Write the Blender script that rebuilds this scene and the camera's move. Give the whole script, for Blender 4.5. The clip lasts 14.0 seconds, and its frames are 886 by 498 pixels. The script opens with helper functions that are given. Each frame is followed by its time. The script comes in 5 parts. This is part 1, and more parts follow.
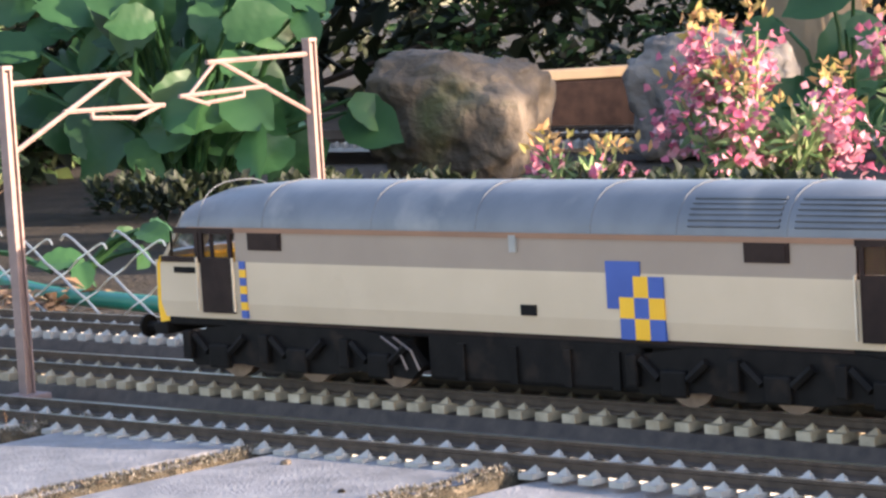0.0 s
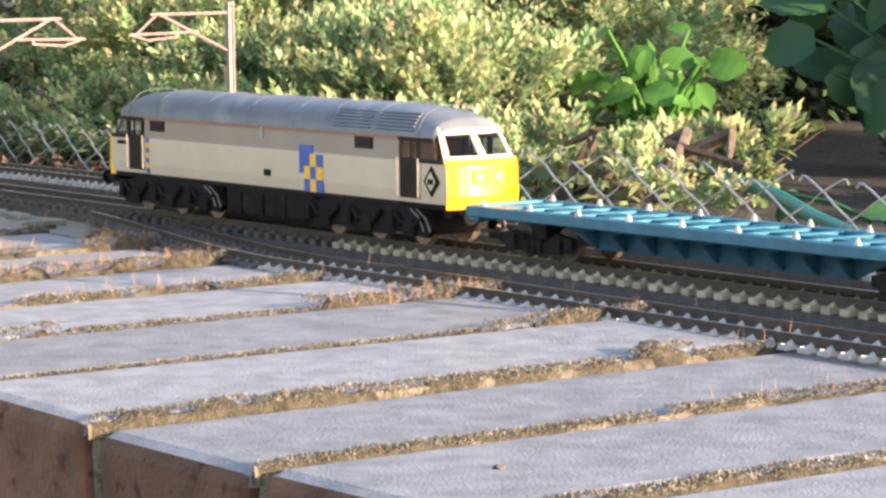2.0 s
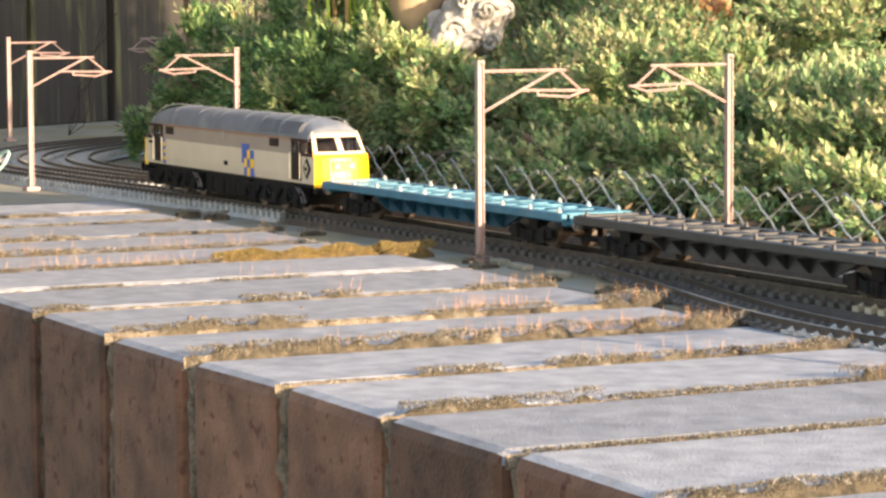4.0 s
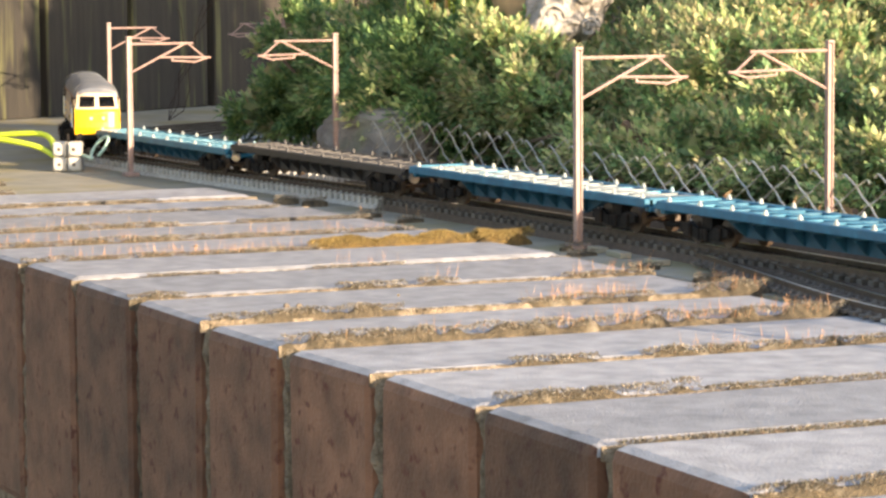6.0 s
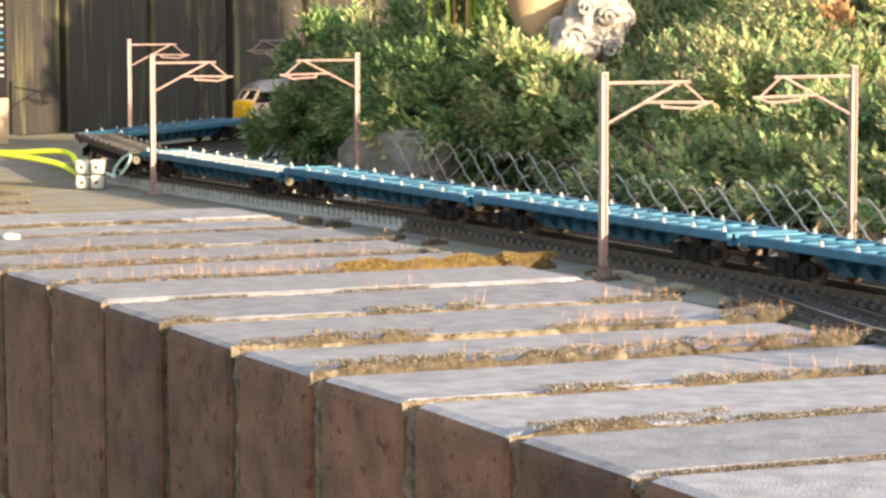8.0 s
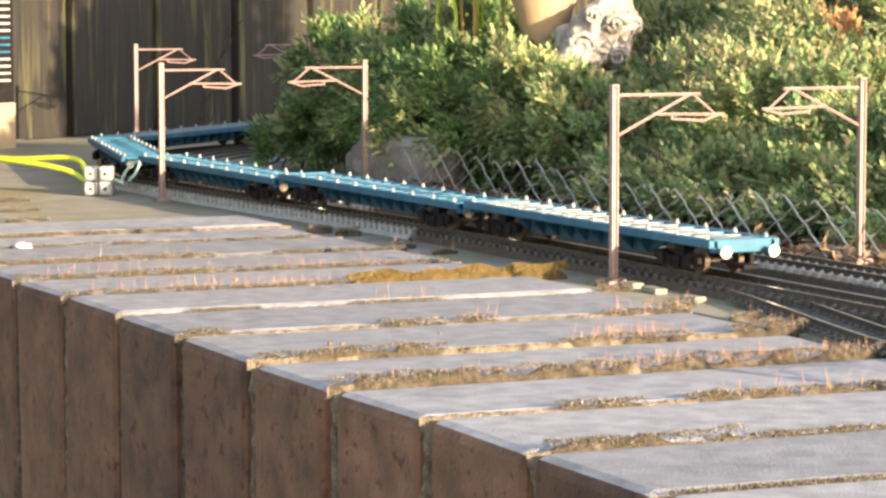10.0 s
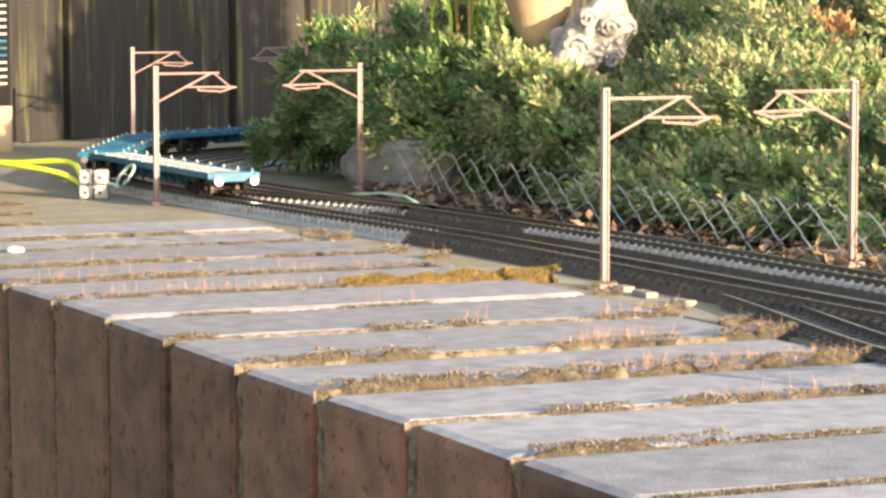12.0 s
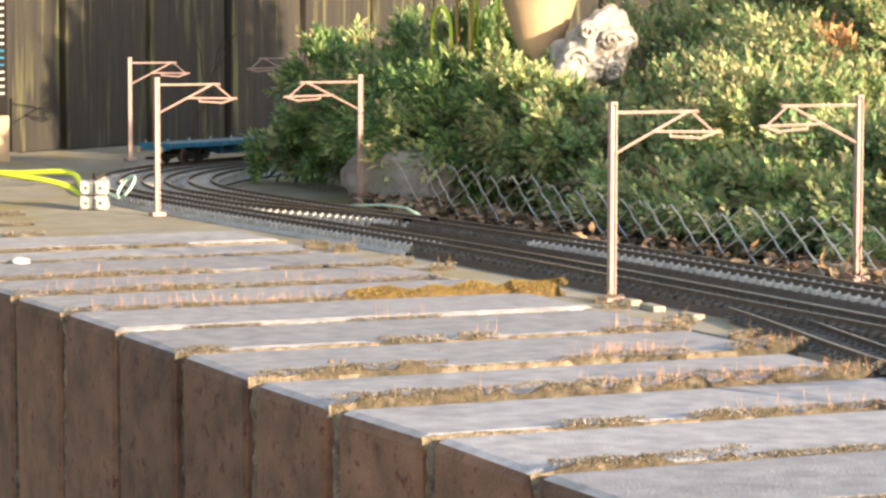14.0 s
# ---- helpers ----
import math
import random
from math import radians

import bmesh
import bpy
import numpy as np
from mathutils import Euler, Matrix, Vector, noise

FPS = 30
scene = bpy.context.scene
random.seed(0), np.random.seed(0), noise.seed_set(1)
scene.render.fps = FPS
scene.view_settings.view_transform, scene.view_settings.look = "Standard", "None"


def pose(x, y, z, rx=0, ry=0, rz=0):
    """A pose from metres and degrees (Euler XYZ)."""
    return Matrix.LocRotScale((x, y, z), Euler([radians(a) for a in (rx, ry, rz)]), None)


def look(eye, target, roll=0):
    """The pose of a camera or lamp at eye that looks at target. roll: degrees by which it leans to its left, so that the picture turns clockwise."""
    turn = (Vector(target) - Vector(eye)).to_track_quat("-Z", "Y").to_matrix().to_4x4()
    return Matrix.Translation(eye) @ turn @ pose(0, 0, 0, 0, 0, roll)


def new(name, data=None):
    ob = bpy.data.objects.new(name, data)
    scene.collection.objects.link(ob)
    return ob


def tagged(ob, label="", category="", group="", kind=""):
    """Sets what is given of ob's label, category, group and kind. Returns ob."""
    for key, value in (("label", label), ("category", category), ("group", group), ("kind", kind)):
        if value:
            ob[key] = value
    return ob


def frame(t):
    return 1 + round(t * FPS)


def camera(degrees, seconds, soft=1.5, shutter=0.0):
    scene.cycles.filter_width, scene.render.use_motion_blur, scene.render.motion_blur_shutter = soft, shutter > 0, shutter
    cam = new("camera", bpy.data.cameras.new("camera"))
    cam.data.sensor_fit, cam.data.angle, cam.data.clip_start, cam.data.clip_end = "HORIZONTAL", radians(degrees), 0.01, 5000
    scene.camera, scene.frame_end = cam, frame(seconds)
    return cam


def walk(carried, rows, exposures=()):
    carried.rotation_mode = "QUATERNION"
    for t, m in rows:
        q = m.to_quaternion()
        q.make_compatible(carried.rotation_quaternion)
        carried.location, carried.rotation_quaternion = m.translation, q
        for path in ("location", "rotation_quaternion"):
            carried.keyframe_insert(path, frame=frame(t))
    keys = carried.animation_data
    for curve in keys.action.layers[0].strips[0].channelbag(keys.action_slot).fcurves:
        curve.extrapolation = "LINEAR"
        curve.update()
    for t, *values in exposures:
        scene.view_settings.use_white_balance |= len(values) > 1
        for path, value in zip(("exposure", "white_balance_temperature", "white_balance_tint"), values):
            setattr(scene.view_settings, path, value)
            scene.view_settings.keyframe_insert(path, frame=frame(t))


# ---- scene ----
cam = camera(17.2, 14.0, 2.6)
PATH = [
    (0, (1.224, -0.232, 0.101), (-0.145, 1.215, -0.081), -3.6),
    (0.5, (1.23, -0.256, 0.106), (-0.271, 1.051, -0.09), -2.9),
    (1, (1.214, -0.275, 0.103), (-0.345, 0.962, -0.095), -1.5),
    (1.5, (1.208, -0.291, 0.104), (-0.39, 0.896, -0.093), -1.1),
    (2, (1.198, -0.308, 0.105), (-0.448, 0.812, -0.092), -0.9),
    (2.5, (1.188, -0.306, 0.109), (-0.511, 0.731, -0.092), -1.4),
    (3, (1.19, -0.316, 0.11), (-0.552, 0.647, -0.088), -1.5),
    (3.5, (1.188, -0.329, 0.115), (-0.583, 0.581, -0.077), -0.9),
    (4, (1.172, -0.335, 0.116), (-0.618, 0.541, -0.059), -0.3),
    (6.5, (1.168, -0.331, 0.118), (-0.651, 0.478, -0.068), -0.4),
    (7, (1.169, -0.339, 0.121), (-0.649, 0.474, -0.059), -0.2),
    (7.5, (1.171, -0.341, 0.124), (-0.648, 0.472, -0.052), -0.1),
    (8, (1.171, -0.34, 0.123), (-0.651, 0.467, -0.055), -0.1),
    (10.5, (1.175, -0.348, 0.13), (-0.646, 0.459, -0.05), -0.0),
    (11, (1.172, -0.343, 0.127), (-0.649, 0.464, -0.05), 0.1),
    (11.5, (1.174, -0.343, 0.128), (-0.648, 0.463, -0.049), 0.0),
    (12, (1.176, -0.342, 0.13), (-0.646, 0.463, -0.048), -0.1),
    (12.5, (1.175, -0.347, 0.131), (-0.646, 0.462, -0.046), -0.1),
    (13, (1.174, -0.351, 0.131), (-0.646, 0.459, -0.043), 0.0),
    (13.5, (1.172, -0.35, 0.131), (-0.647, 0.464, -0.041), 0.1),
    (14, (1.174, -0.352, 0.132), (-0.645, 0.463, -0.04), 0.1),
]
walk(cam, [(t, look(eye, target, roll)) for t, eye, target, roll in PATH],
     exposures=[(0.0, 2.1, 6500, 23), (1.0, 2.12, 6500, 21), (2.5, 2.1, 6900, 18), (4.0, 2.10, 7250, 17), (14.0, 2.13, 7400, 17)])

# ---- light ----
SUN_DIR = Vector((0.93, 0.30, 0.215)).normalized()
world = bpy.data.worlds.new("world")
scene.world = world
world.use_nodes = True
wn = world.node_tree
sky = wn.nodes.new("ShaderNodeTexSky")
sky.sky_type = "NISHITA"
sky.sun_disc = False
sky.sun_elevation = math.asin(SUN_DIR.z)
sky.sun_rotation = math.atan2(SUN_DIR.x, SUN_DIR.y)
wn.links.new(sky.outputs[0], wn.nodes["Background"].inputs[0])
wn.nodes["Background"].inputs[1].default_value = 0.15
sun = new("sun", bpy.data.lights.new("sun", "SUN"))
sun.data.energy = 4.2
sun.data.angle = radians(0.6)
sun.data.color = (1.0, 0.84, 0.62)
sun.matrix_world = look(SUN_DIR * 5, (0, 0, 0))


# ---- materials ----
def principled(name, rough=0.6, metal=0.0, spec=0.5):
    m = bpy.data.materials.new(name)
    m.use_nodes = True
    p = m.node_tree.nodes["Principled BSDF"]
    p.inputs["Roughness"].default_value = rough
    p.inputs["Metallic"].default_value = metal
    p.inputs["Specular IOR Level"].default_value = spec
    return m, m.node_tree, p


def mat(name, c1, c2, scale=200.0, rough=0.6, metal=0.0, bump=0.1, fine=900.0, stain=None, stain_scale=30.0,
        stain_at=0.58, per_piece=0.0, island=0.0, spec=0.5, bump_dist=0.0006, stretch=(1, 1, 1)):
    """Two-scale procedural surface: grain between c1 and c2, optional stains, optional variation from piece to piece."""
    m, nt, p = principled(name, rough, metal, spec)
    n, l = nt.nodes, nt.links
    geo = n.new("ShaderNodeTexCoord")
    mp = n.new("ShaderNodeMapping")
    mp.inputs["Scale"].default_value = stretch
    l.new(geo.outputs["Object"], mp.inputs[0])
    vec = mp.outputs[0]
    if per_piece:
        oi = n.new("ShaderNodeObjectInfo")
        add = n.new("ShaderNodeVectorMath")
        add.operation = "ADD"
        mul = n.new("ShaderNodeVectorMath")
        mul.operation = "SCALE"
        mul.inputs["Scale"].default_value = 7.0
        comb = n.new("ShaderNodeCombineXYZ")
        for i in range(3):
            l.new(oi.outputs["Random"], comb.inputs[i])
        l.new(comb.outputs[0], mul.inputs[0])
        l.new(vec, add.inputs[0])
        l.new(mul.outputs[0], add.inputs[1])
        vec = add.outputs[0]
    a = n.new("ShaderNodeTexNoise")
    a.inputs["Scale"].default_value = scale
    a.inputs["Detail"].default_value = 5
    l.new(vec, a.inputs["Vector"])
    ramp = n.new("ShaderNodeValToRGB")
    ramp.color_ramp.elements[0].position, ramp.color_ramp.elements[1].position = 0.3, 0.7
    ramp.color_ramp.elements[0].color = (*c1, 1)
    ramp.color_ramp.elements[1].color = (*c2, 1)
    l.new(a.outputs["Fac"], ramp.inputs[0])
    col = ramp.outputs[0]
    if stain:
        b = n.new("ShaderNodeTexNoise")
        b.inputs["Scale"].default_value = stain_scale
        b.inputs["Detail"].default_value = 6
        l.new(vec, b.inputs["Vector"])
        r2 = n.new("ShaderNodeValToRGB")
        r2.color_ramp.elements[0].position, r2.color_ramp.elements[1].position = stain_at, stain_at + 0.12
        l.new(b.outputs["Fac"], r2.inputs[0])
        mx = n.new("ShaderNodeMix")
        mx.data_type = "RGBA"
        l.new(r2.outputs[0], mx.inputs[0])
        l.new(col, mx.inputs[6])
        mx.inputs[7].default_value = (*stain, 1)
        col = mx.outputs[2]
    if per_piece or island:
        hs = n.new("ShaderNodeHueSaturation")
        mr = n.new("ShaderNodeMapRange")
        k = per_piece or island
        mr.inputs["To Min"].default_value, mr.inputs["To Max"].default_value = 1 - k, 1 + k
        if per_piece:
            l.new(oi.outputs["Random"], mr.inputs[0])
        else:
            g = n.new("ShaderNodeNewGeometry")
            l.new(g.outputs["Random Per Island"], mr.inputs[0])
        l.new(mr.outputs[0], hs.inputs["Value"])
        l.new(col, hs.inputs["Color"])
        col = hs.outputs[0]
    l.new(col, p.inputs["Base Color"])
    if bump:
        c = n.new("ShaderNodeTexNoise")
        c.inputs["Scale"].default_value = fine
        c.inputs["Detail"].default_value = 4
        l.new(vec, c.inputs["Vector"])
        bp = n.new("ShaderNodeBump")
        bp.inputs["Strength"].default_value = bump
        bp.inputs["Distance"].default_value = bump_dist
        l.new(c.outputs["Fac"], bp.inputs["Height"])
        l.new(bp.outputs[0], p.inputs["Normal"])
    return m


def leaf_mat(name, cols, rough=0.45, through_light=0.35):
    """Leaves: colour from leaf to leaf, some light passing through the blade."""
    m, nt, p = principled(name, rough, 0.0, 0.4)
    n, l = nt.nodes, nt.links
    g = n.new("ShaderNodeNewGeometry")
    ramp = n.new("ShaderNodeValToRGB")
    els = ramp.color_ramp.elements
    els[0].color = (*cols[0], 1)
    els[1].color = (*cols[-1], 1)
    for i, c in enumerate(cols[1:-1]):
        e = els.new((i + 1) / (len(cols) - 1))
        e.color = (*c, 1)
    l.new(g.outputs["Random Per Island"], ramp.inputs[0])
    tc = n.new("ShaderNodeTexCoord")
    ns = n.new("ShaderNodeTexNoise")
    ns.inputs["Scale"].default_value = 14
    l.new(tc.outputs["Object"], ns.inputs["Vector"])
    mr = n.new("ShaderNodeMapRange")
    mr.inputs["From Min"].default_value, mr.inputs["From Max"].default_value = 0.3, 0.7
    mr.inputs["To Min"].default_value, mr.inputs["To Max"].default_value = 0.65, 1.35
    l.new(ns.outputs["Fac"], mr.inputs[0])
    hs = n.new("ShaderNodeHueSaturation")
    l.new(mr.outputs[0], hs.inputs["Value"])
    l.new(ramp.outputs[0], hs.inputs["Color"])
    l.new(hs.outputs[0], p.inputs["Base Color"])
    tr = n.new("ShaderNodeBsdfTranslucent")
    l.new(hs.outputs[0], tr.inputs["Color"])
    mx = n.new("ShaderNodeMixShader")
    mx.inputs[0].default_value = through_light
    l.new(p.outputs[0], mx.inputs[1])
    l.new(tr.outputs[0], mx.inputs[2])
    l.new(mx.outputs[0], n["Material Output"].inputs[0])
    return m


M_BRICK = mat("blue_brick", (0.160, 0.163, 0.171), (0.282, 0.283, 0.296), 110, 0.55, bump=0.9, fine=1100, stain=(0.42, 0.42, 0.41),
              stain_scale=420, stain_at=0.66, per_piece=0.16)
# Front faces: rust-flecked brown, with their shade and warm bounce painted in.
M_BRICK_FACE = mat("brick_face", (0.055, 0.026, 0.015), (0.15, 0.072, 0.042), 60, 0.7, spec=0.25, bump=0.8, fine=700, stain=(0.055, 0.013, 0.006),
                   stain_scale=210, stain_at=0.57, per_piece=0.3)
M_MORTAR = mat("mortar", (0.07, 0.058, 0.042), (0.235, 0.195, 0.145), 200, 0.95, spec=0.1, bump=1.0, fine=900, stain=(0.07, 0.055, 0.03), stain_scale=90, bump_dist=0.002)
M_SLAB = mat("slab", (0.16, 0.15, 0.12), (0.27, 0.25, 0.19), 40, 0.7, bump=0.5, fine=500, stain=(0.20, 0.17, 0.08), stain_scale=12, stain_at=0.5)
M_SOIL = mat("soil", (0.016, 0.012, 0.008), (0.05, 0.036, 0.022), 60, 0.95, bump=1.0, fine=300, bump_dist=0.004)
M_PATIO = mat("patio", (0.20, 0.18, 0.15), (0.32, 0.29, 0.24), 8, 0.9, bump=0.4, fine=200)
M_MOSS = mat("moss", (0.026, 0.022, 0.013), (0.12, 0.095, 0.06), 350, 0.95, bump=1.0, fine=1500, stain=(0.25, 0.22, 0.165), stain_scale=70,
             stain_at=0.58, bump_dist=0.002)
M_MOSS_GOLD = mat("moss_gold", (0.04, 0.028, 0.010), (0.17, 0.11, 0.03), 260, 0.95, bump=1.0, fine=1500, bump_dist=0.002)
M_MOSS_BLADE = leaf_mat("moss_blade", [(0.04, 0.042, 0.032), (0.13, 0.12, 0.095), (0.32, 0.29, 0.245), (0.07, 0.07, 0.05), (0.15, 0.10, 0.07)], 0.9, 0.2)
M_GOLD_BLADE = leaf_mat("gold_moss_blade", [(0.06, 0.045, 0.015), (0.20, 0.14, 0.045), (0.34, 0.25, 0.10), (0.12, 0.095, 0.035)], 0.9, 0.2)
M_STALK = leaf_mat("stalk", [(0.45, 0.20, 0.09), (0.55, 0.32, 0.15), (0.48, 0.24, 0.12)], 0.7, 0.3)
M_RAIL = mat("rail", (0.035, 0.025, 0.019), (0.075, 0.054, 0.041), 300, 0.55, 0.0, bump=0.2, spec=0.3)
M_RAIL_TOP = mat("rail_top", (0.45, 0.42, 0.38), (0.6, 0.57, 0.52), 300, 0.3, 1.0, bump=0.1)
M_SLEEPER_TAN = mat("sleeper_tan", (0.30, 0.24, 0.16), (0.50, 0.42, 0.30), 250, 0.75, bump=0.4, per_piece=0.15)
M_SLEEPER_GREY = mat("sleeper_grey", (0.28, 0.268, 0.245), (0.43, 0.415, 0.38), 250, 0.75, bump=0.4, island=0.12)
M_SLEEPER_DARK = mat("sleeper_dark", (0.045, 0.04, 0.036), (0.10, 0.085, 0.07), 250, 0.7, bump=0.4, island=0.2)
M_MAST = mat("mast_plastic", (0.19, 0.13, 0.118), (0.27, 0.185, 0.165), 250, 0.5, bump=0.2)
M_CREAM = mat("cream_paint", (0.53, 0.415, 0.285), (0.59, 0.465, 0.325), 60, 0.42, bump=0.05, stain=(0.50, 0.385, 0.265), stain_scale=40)
M_GREY = mat("grey_paint", (0.265, 0.20, 0.155), (0.305, 0.235, 0.18), 60, 0.4, bump=0.05)
M_ROOF = mat("roof_paint", (0.10, 0.11, 0.125), (0.15, 0.16, 0.175), 90, 0.38, bump=0.08, stain=(0.20, 0.20, 0.20), stain_scale=60)
M_YELLOW = mat("yellow_paint", (0.80, 0.42, 0.010), (0.85, 0.47, 0.015), 60, 0.35, bump=0.03)
M_BLUE = mat("blue_paint", (0.02, 0.07, 0.30), (0.03, 0.09, 0.36), 80, 0.4, bump=0.0)
M_BLACK = mat("black_plastic", (0.004, 0.0035, 0.0035), (0.010, 0.0085, 0.008), 200, 0.7, bump=0.2, stain=(0.02, 0.014, 0.011), stain_scale=120, spec=0.15)
M_DOOR = mat("door_brown", (0.016, 0.009, 0.008), (0.034, 0.02, 0.016), 150, 0.6, bump=0.1, spec=0.15)
M_STEEL = mat("steel", (0.5, 0.48, 0.44), (0.62, 0.6, 0.56), 300, 0.3, 1.0, bump=0.05)
M_ORANGE = mat("orange_line", (0.24, 0.12, 0.07), (0.29, 0.145, 0.08), 100, 0.5, bump=0.0)
M_WHITE = mat("white_plastic", (0.26, 0.26, 0.24), (0.36, 0.355, 0.33), 150, 0.5, bump=0.1)
M_TEAL = mat("flat_teal", (0.003, 0.085, 0.135), (0.007, 0.135, 0.205), 120, 0.42, bump=0.1, stain=(0.03, 0.18, 0.25), stain_scale=60)
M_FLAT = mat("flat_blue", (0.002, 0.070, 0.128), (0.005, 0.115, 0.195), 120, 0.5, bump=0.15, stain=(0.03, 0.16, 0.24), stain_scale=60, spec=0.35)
# Wagon blue with the shade under the deck painted in, blotched darker.
M_FLAT_SHADE = mat("flat_shade", (0.004, 0.03, 0.05), (0.008, 0.06, 0.095), 120, 0.6, bump=0.2, stain=(0.012, 0.014, 0.016), stain_scale=70, spec=0.25)
M_FLAT_GREY = mat("flat_weathered", (0.13, 0.16, 0.17), (0.25, 0.28, 0.27), 120, 0.6, bump=0.2, stain=(0.02, 0.2, 0.3), stain_scale=40)
M_FLAT_BLACK = mat("flat_black", (0.008, 0.0075, 0.008), (0.018, 0.017, 0.017), 120, 0.5, bump=0.2)
M_FENCE = mat("fence_wood", (0.010, 0.0085, 0.007), (0.026, 0.022, 0.016), 12, 0.85, bump=0.5, fine=120, stretch=(14, 14, 1), per_piece=0.2,
              stain=(0.075, 0.075, 0.030), stain_scale=7, stain_at=0.55)
M_ROCK = mat("rock", (0.12, 0.105, 0.095), (0.26, 0.235, 0.21), 40, 0.9, bump=0.9, fine=160, stain=(0.10, 0.11, 0.06), stain_scale=18, bump_dist=0.003)
M_ROCK_RUST = mat("rock_brown", (0.06, 0.048, 0.036), (0.18, 0.145, 0.11), 25, 0.9, bump=1.0, fine=110, stain=(0.07, 0.09, 0.03), stain_scale=12, bump_dist=0.004)
M_WHEEL = mat("wheel_steel", (0.16, 0.12, 0.10), (0.26, 0.20, 0.17), 300, 0.4, 0.6, bump=0.1)
M_WIRE = mat("fence_wire", (0.34, 0.35, 0.34), (0.50, 0.51, 0.49), 300, 0.35, 0.7, bump=0.1)
M_STONE_WHITE = mat("white_stone", (0.17, 0.16, 0.15), (0.33, 0.315, 0.29), 90, 0.9, bump=1.0, fine=180, stain=(0.09, 0.08, 0.065), stain_scale=60, bump_dist=0.003)
M_TAN = mat("tan_stone", (0.27, 0.19, 0.115), (0.36, 0.265, 0.165), 30, 0.8, bump=0.3, fine=200)
M_LIME = mat("yellow_cable", (0.38, 0.48, 0.03), (0.44, 0.54, 0.05), 80, 0.35, bump=0.0)
M_MINT = mat("mint_cable", (0.27, 0.42, 0.35), (0.34, 0.48, 0.40), 80, 0.35, bump=0.0)
M_HOSE = mat("green_hose", (0.005, 0.16, 0.11), (0.01, 0.22, 0.15), 80, 0.35, bump=0.1)
M_BARK = mat("bark", (0.07, 0.045, 0.03), (0.16, 0.11, 0.08), 120, 0.9, bump=0.8, fine=500)
M_LEAF_OLIVE = leaf_mat("shrub_leaf", [(0.110, 0.207, 0.097), (0.179, 0.311, 0.132), (0.276, 0.415, 0.179), (0.387, 0.498, 0.235), (0.332, 0.276, 0.166), (0.152, 0.270, 0.124)], 0.5, 0.5)
M_LEAF_TIP = leaf_mat("shrub_tip", [(0.291, 0.381, 0.168), (0.426, 0.493, 0.224), (0.538, 0.526, 0.291), (0.448, 0.381, 0.224)], 0.55, 0.5)
M_LEAF_CONIFER = leaf_mat("conifer_leaf", [(0.075, 0.163, 0.069), (0.125, 0.237, 0.094), (0.213, 0.338, 0.125), (0.350, 0.450, 0.175)], 0.5, 0.48)
M_LEAF_BROAD = leaf_mat("broad_leaf", [(0.025, 0.081, 0.030), (0.043, 0.119, 0.043), (0.064, 0.153, 0.051)], 0.42, 0.3)
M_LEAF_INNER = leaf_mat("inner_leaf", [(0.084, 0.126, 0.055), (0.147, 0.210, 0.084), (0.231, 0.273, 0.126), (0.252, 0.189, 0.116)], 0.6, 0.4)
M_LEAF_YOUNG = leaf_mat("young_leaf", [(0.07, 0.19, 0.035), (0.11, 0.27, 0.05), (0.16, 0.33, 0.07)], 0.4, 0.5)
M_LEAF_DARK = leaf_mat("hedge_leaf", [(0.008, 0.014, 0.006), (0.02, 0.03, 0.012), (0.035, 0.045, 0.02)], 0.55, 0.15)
M_LITTER = leaf_mat("dry_leaf", [(0.07, 0.045, 0.03), (0.16, 0.10, 0.06), (0.26, 0.17, 0.10), (0.30, 0.23, 0.15)], 0.8, 0.2)
M_PETAL = leaf_mat("petal", [(0.50, 0.09, 0.19), (0.62, 0.19, 0.30), (0.74, 0.42, 0.48), (0.45, 0.08, 0.16)], 0.6, 0.4)
M_BUD = leaf_mat("bud", [(0.45, 0.40, 0.12), (0.55, 0.30, 0.15), (0.35, 0.35, 0.10)], 0.6, 0.4)
M_GLASS, _nt, _p = principled("window_glass", 0.05)
_p.inputs["Transmission Weight"].default_value = 1.0
_p.inputs["IOR"].default_value = 1.2
_p.inputs["Base Color"].default_value = (0.93, 0.94, 0.95, 1)


# ---- mesh helpers ----
def mesh_of(name, bm, *mats, smooth=False):
    me = bpy.data.meshes.new(name)
    bm.to_mesh(me)
    bm.free()
    for m in mats:
        me.materials.append(m)
    if smooth:
        for p in me.polygons:
            p.use_smooth = True
    return me


def part(name, bm, material, parent=None, label="", kind="", smooth=False):
    mats = material if isinstance(material, (list, tuple)) else [material]
    ob = new(name, mesh_of(name, bm, *mats, smooth=smooth))
    if parent:
        ob.parent = parent
    return tagged(ob, label=label, kind=kind)


def add_box(bm, x0, x1, y0, y1, z0, z1, m=None, bevel=0.0, mi=0):
    vs = [bm.verts.new((x, y, z)) for x in (x0, x1) for y in (y0, y1) for z in (z0, z1)]
    idx = ((0, 1, 3, 2), (4, 6, 7, 5), (0, 4, 5, 1), (2, 3, 7, 6), (0, 2, 6, 4), (1, 5, 7, 3))
    fs = [bm.faces.new([vs[i] for i in f]) for f in idx]
    for f in fs:
        f.material_index = mi
    if bevel:
        es = {e for f in fs for e in f.edges}
        r = bmesh.ops.bevel(bm, geom=list(es), offset=bevel, segments=2, affect="EDGES", profile=0.5)
        for f in r["faces"]:
            f.material_index = mi
    if m is not None:
        for v in vs:
            if v.is_valid:
                v.co = m @ v.co
    return vs


def box(x0, x1, y0, y1, z0, z1, bevel=0.0):
    bm = bmesh.new()
    add_box(bm, x0, x1, y0, y1, z0, z1, bevel=bevel)
    return bm


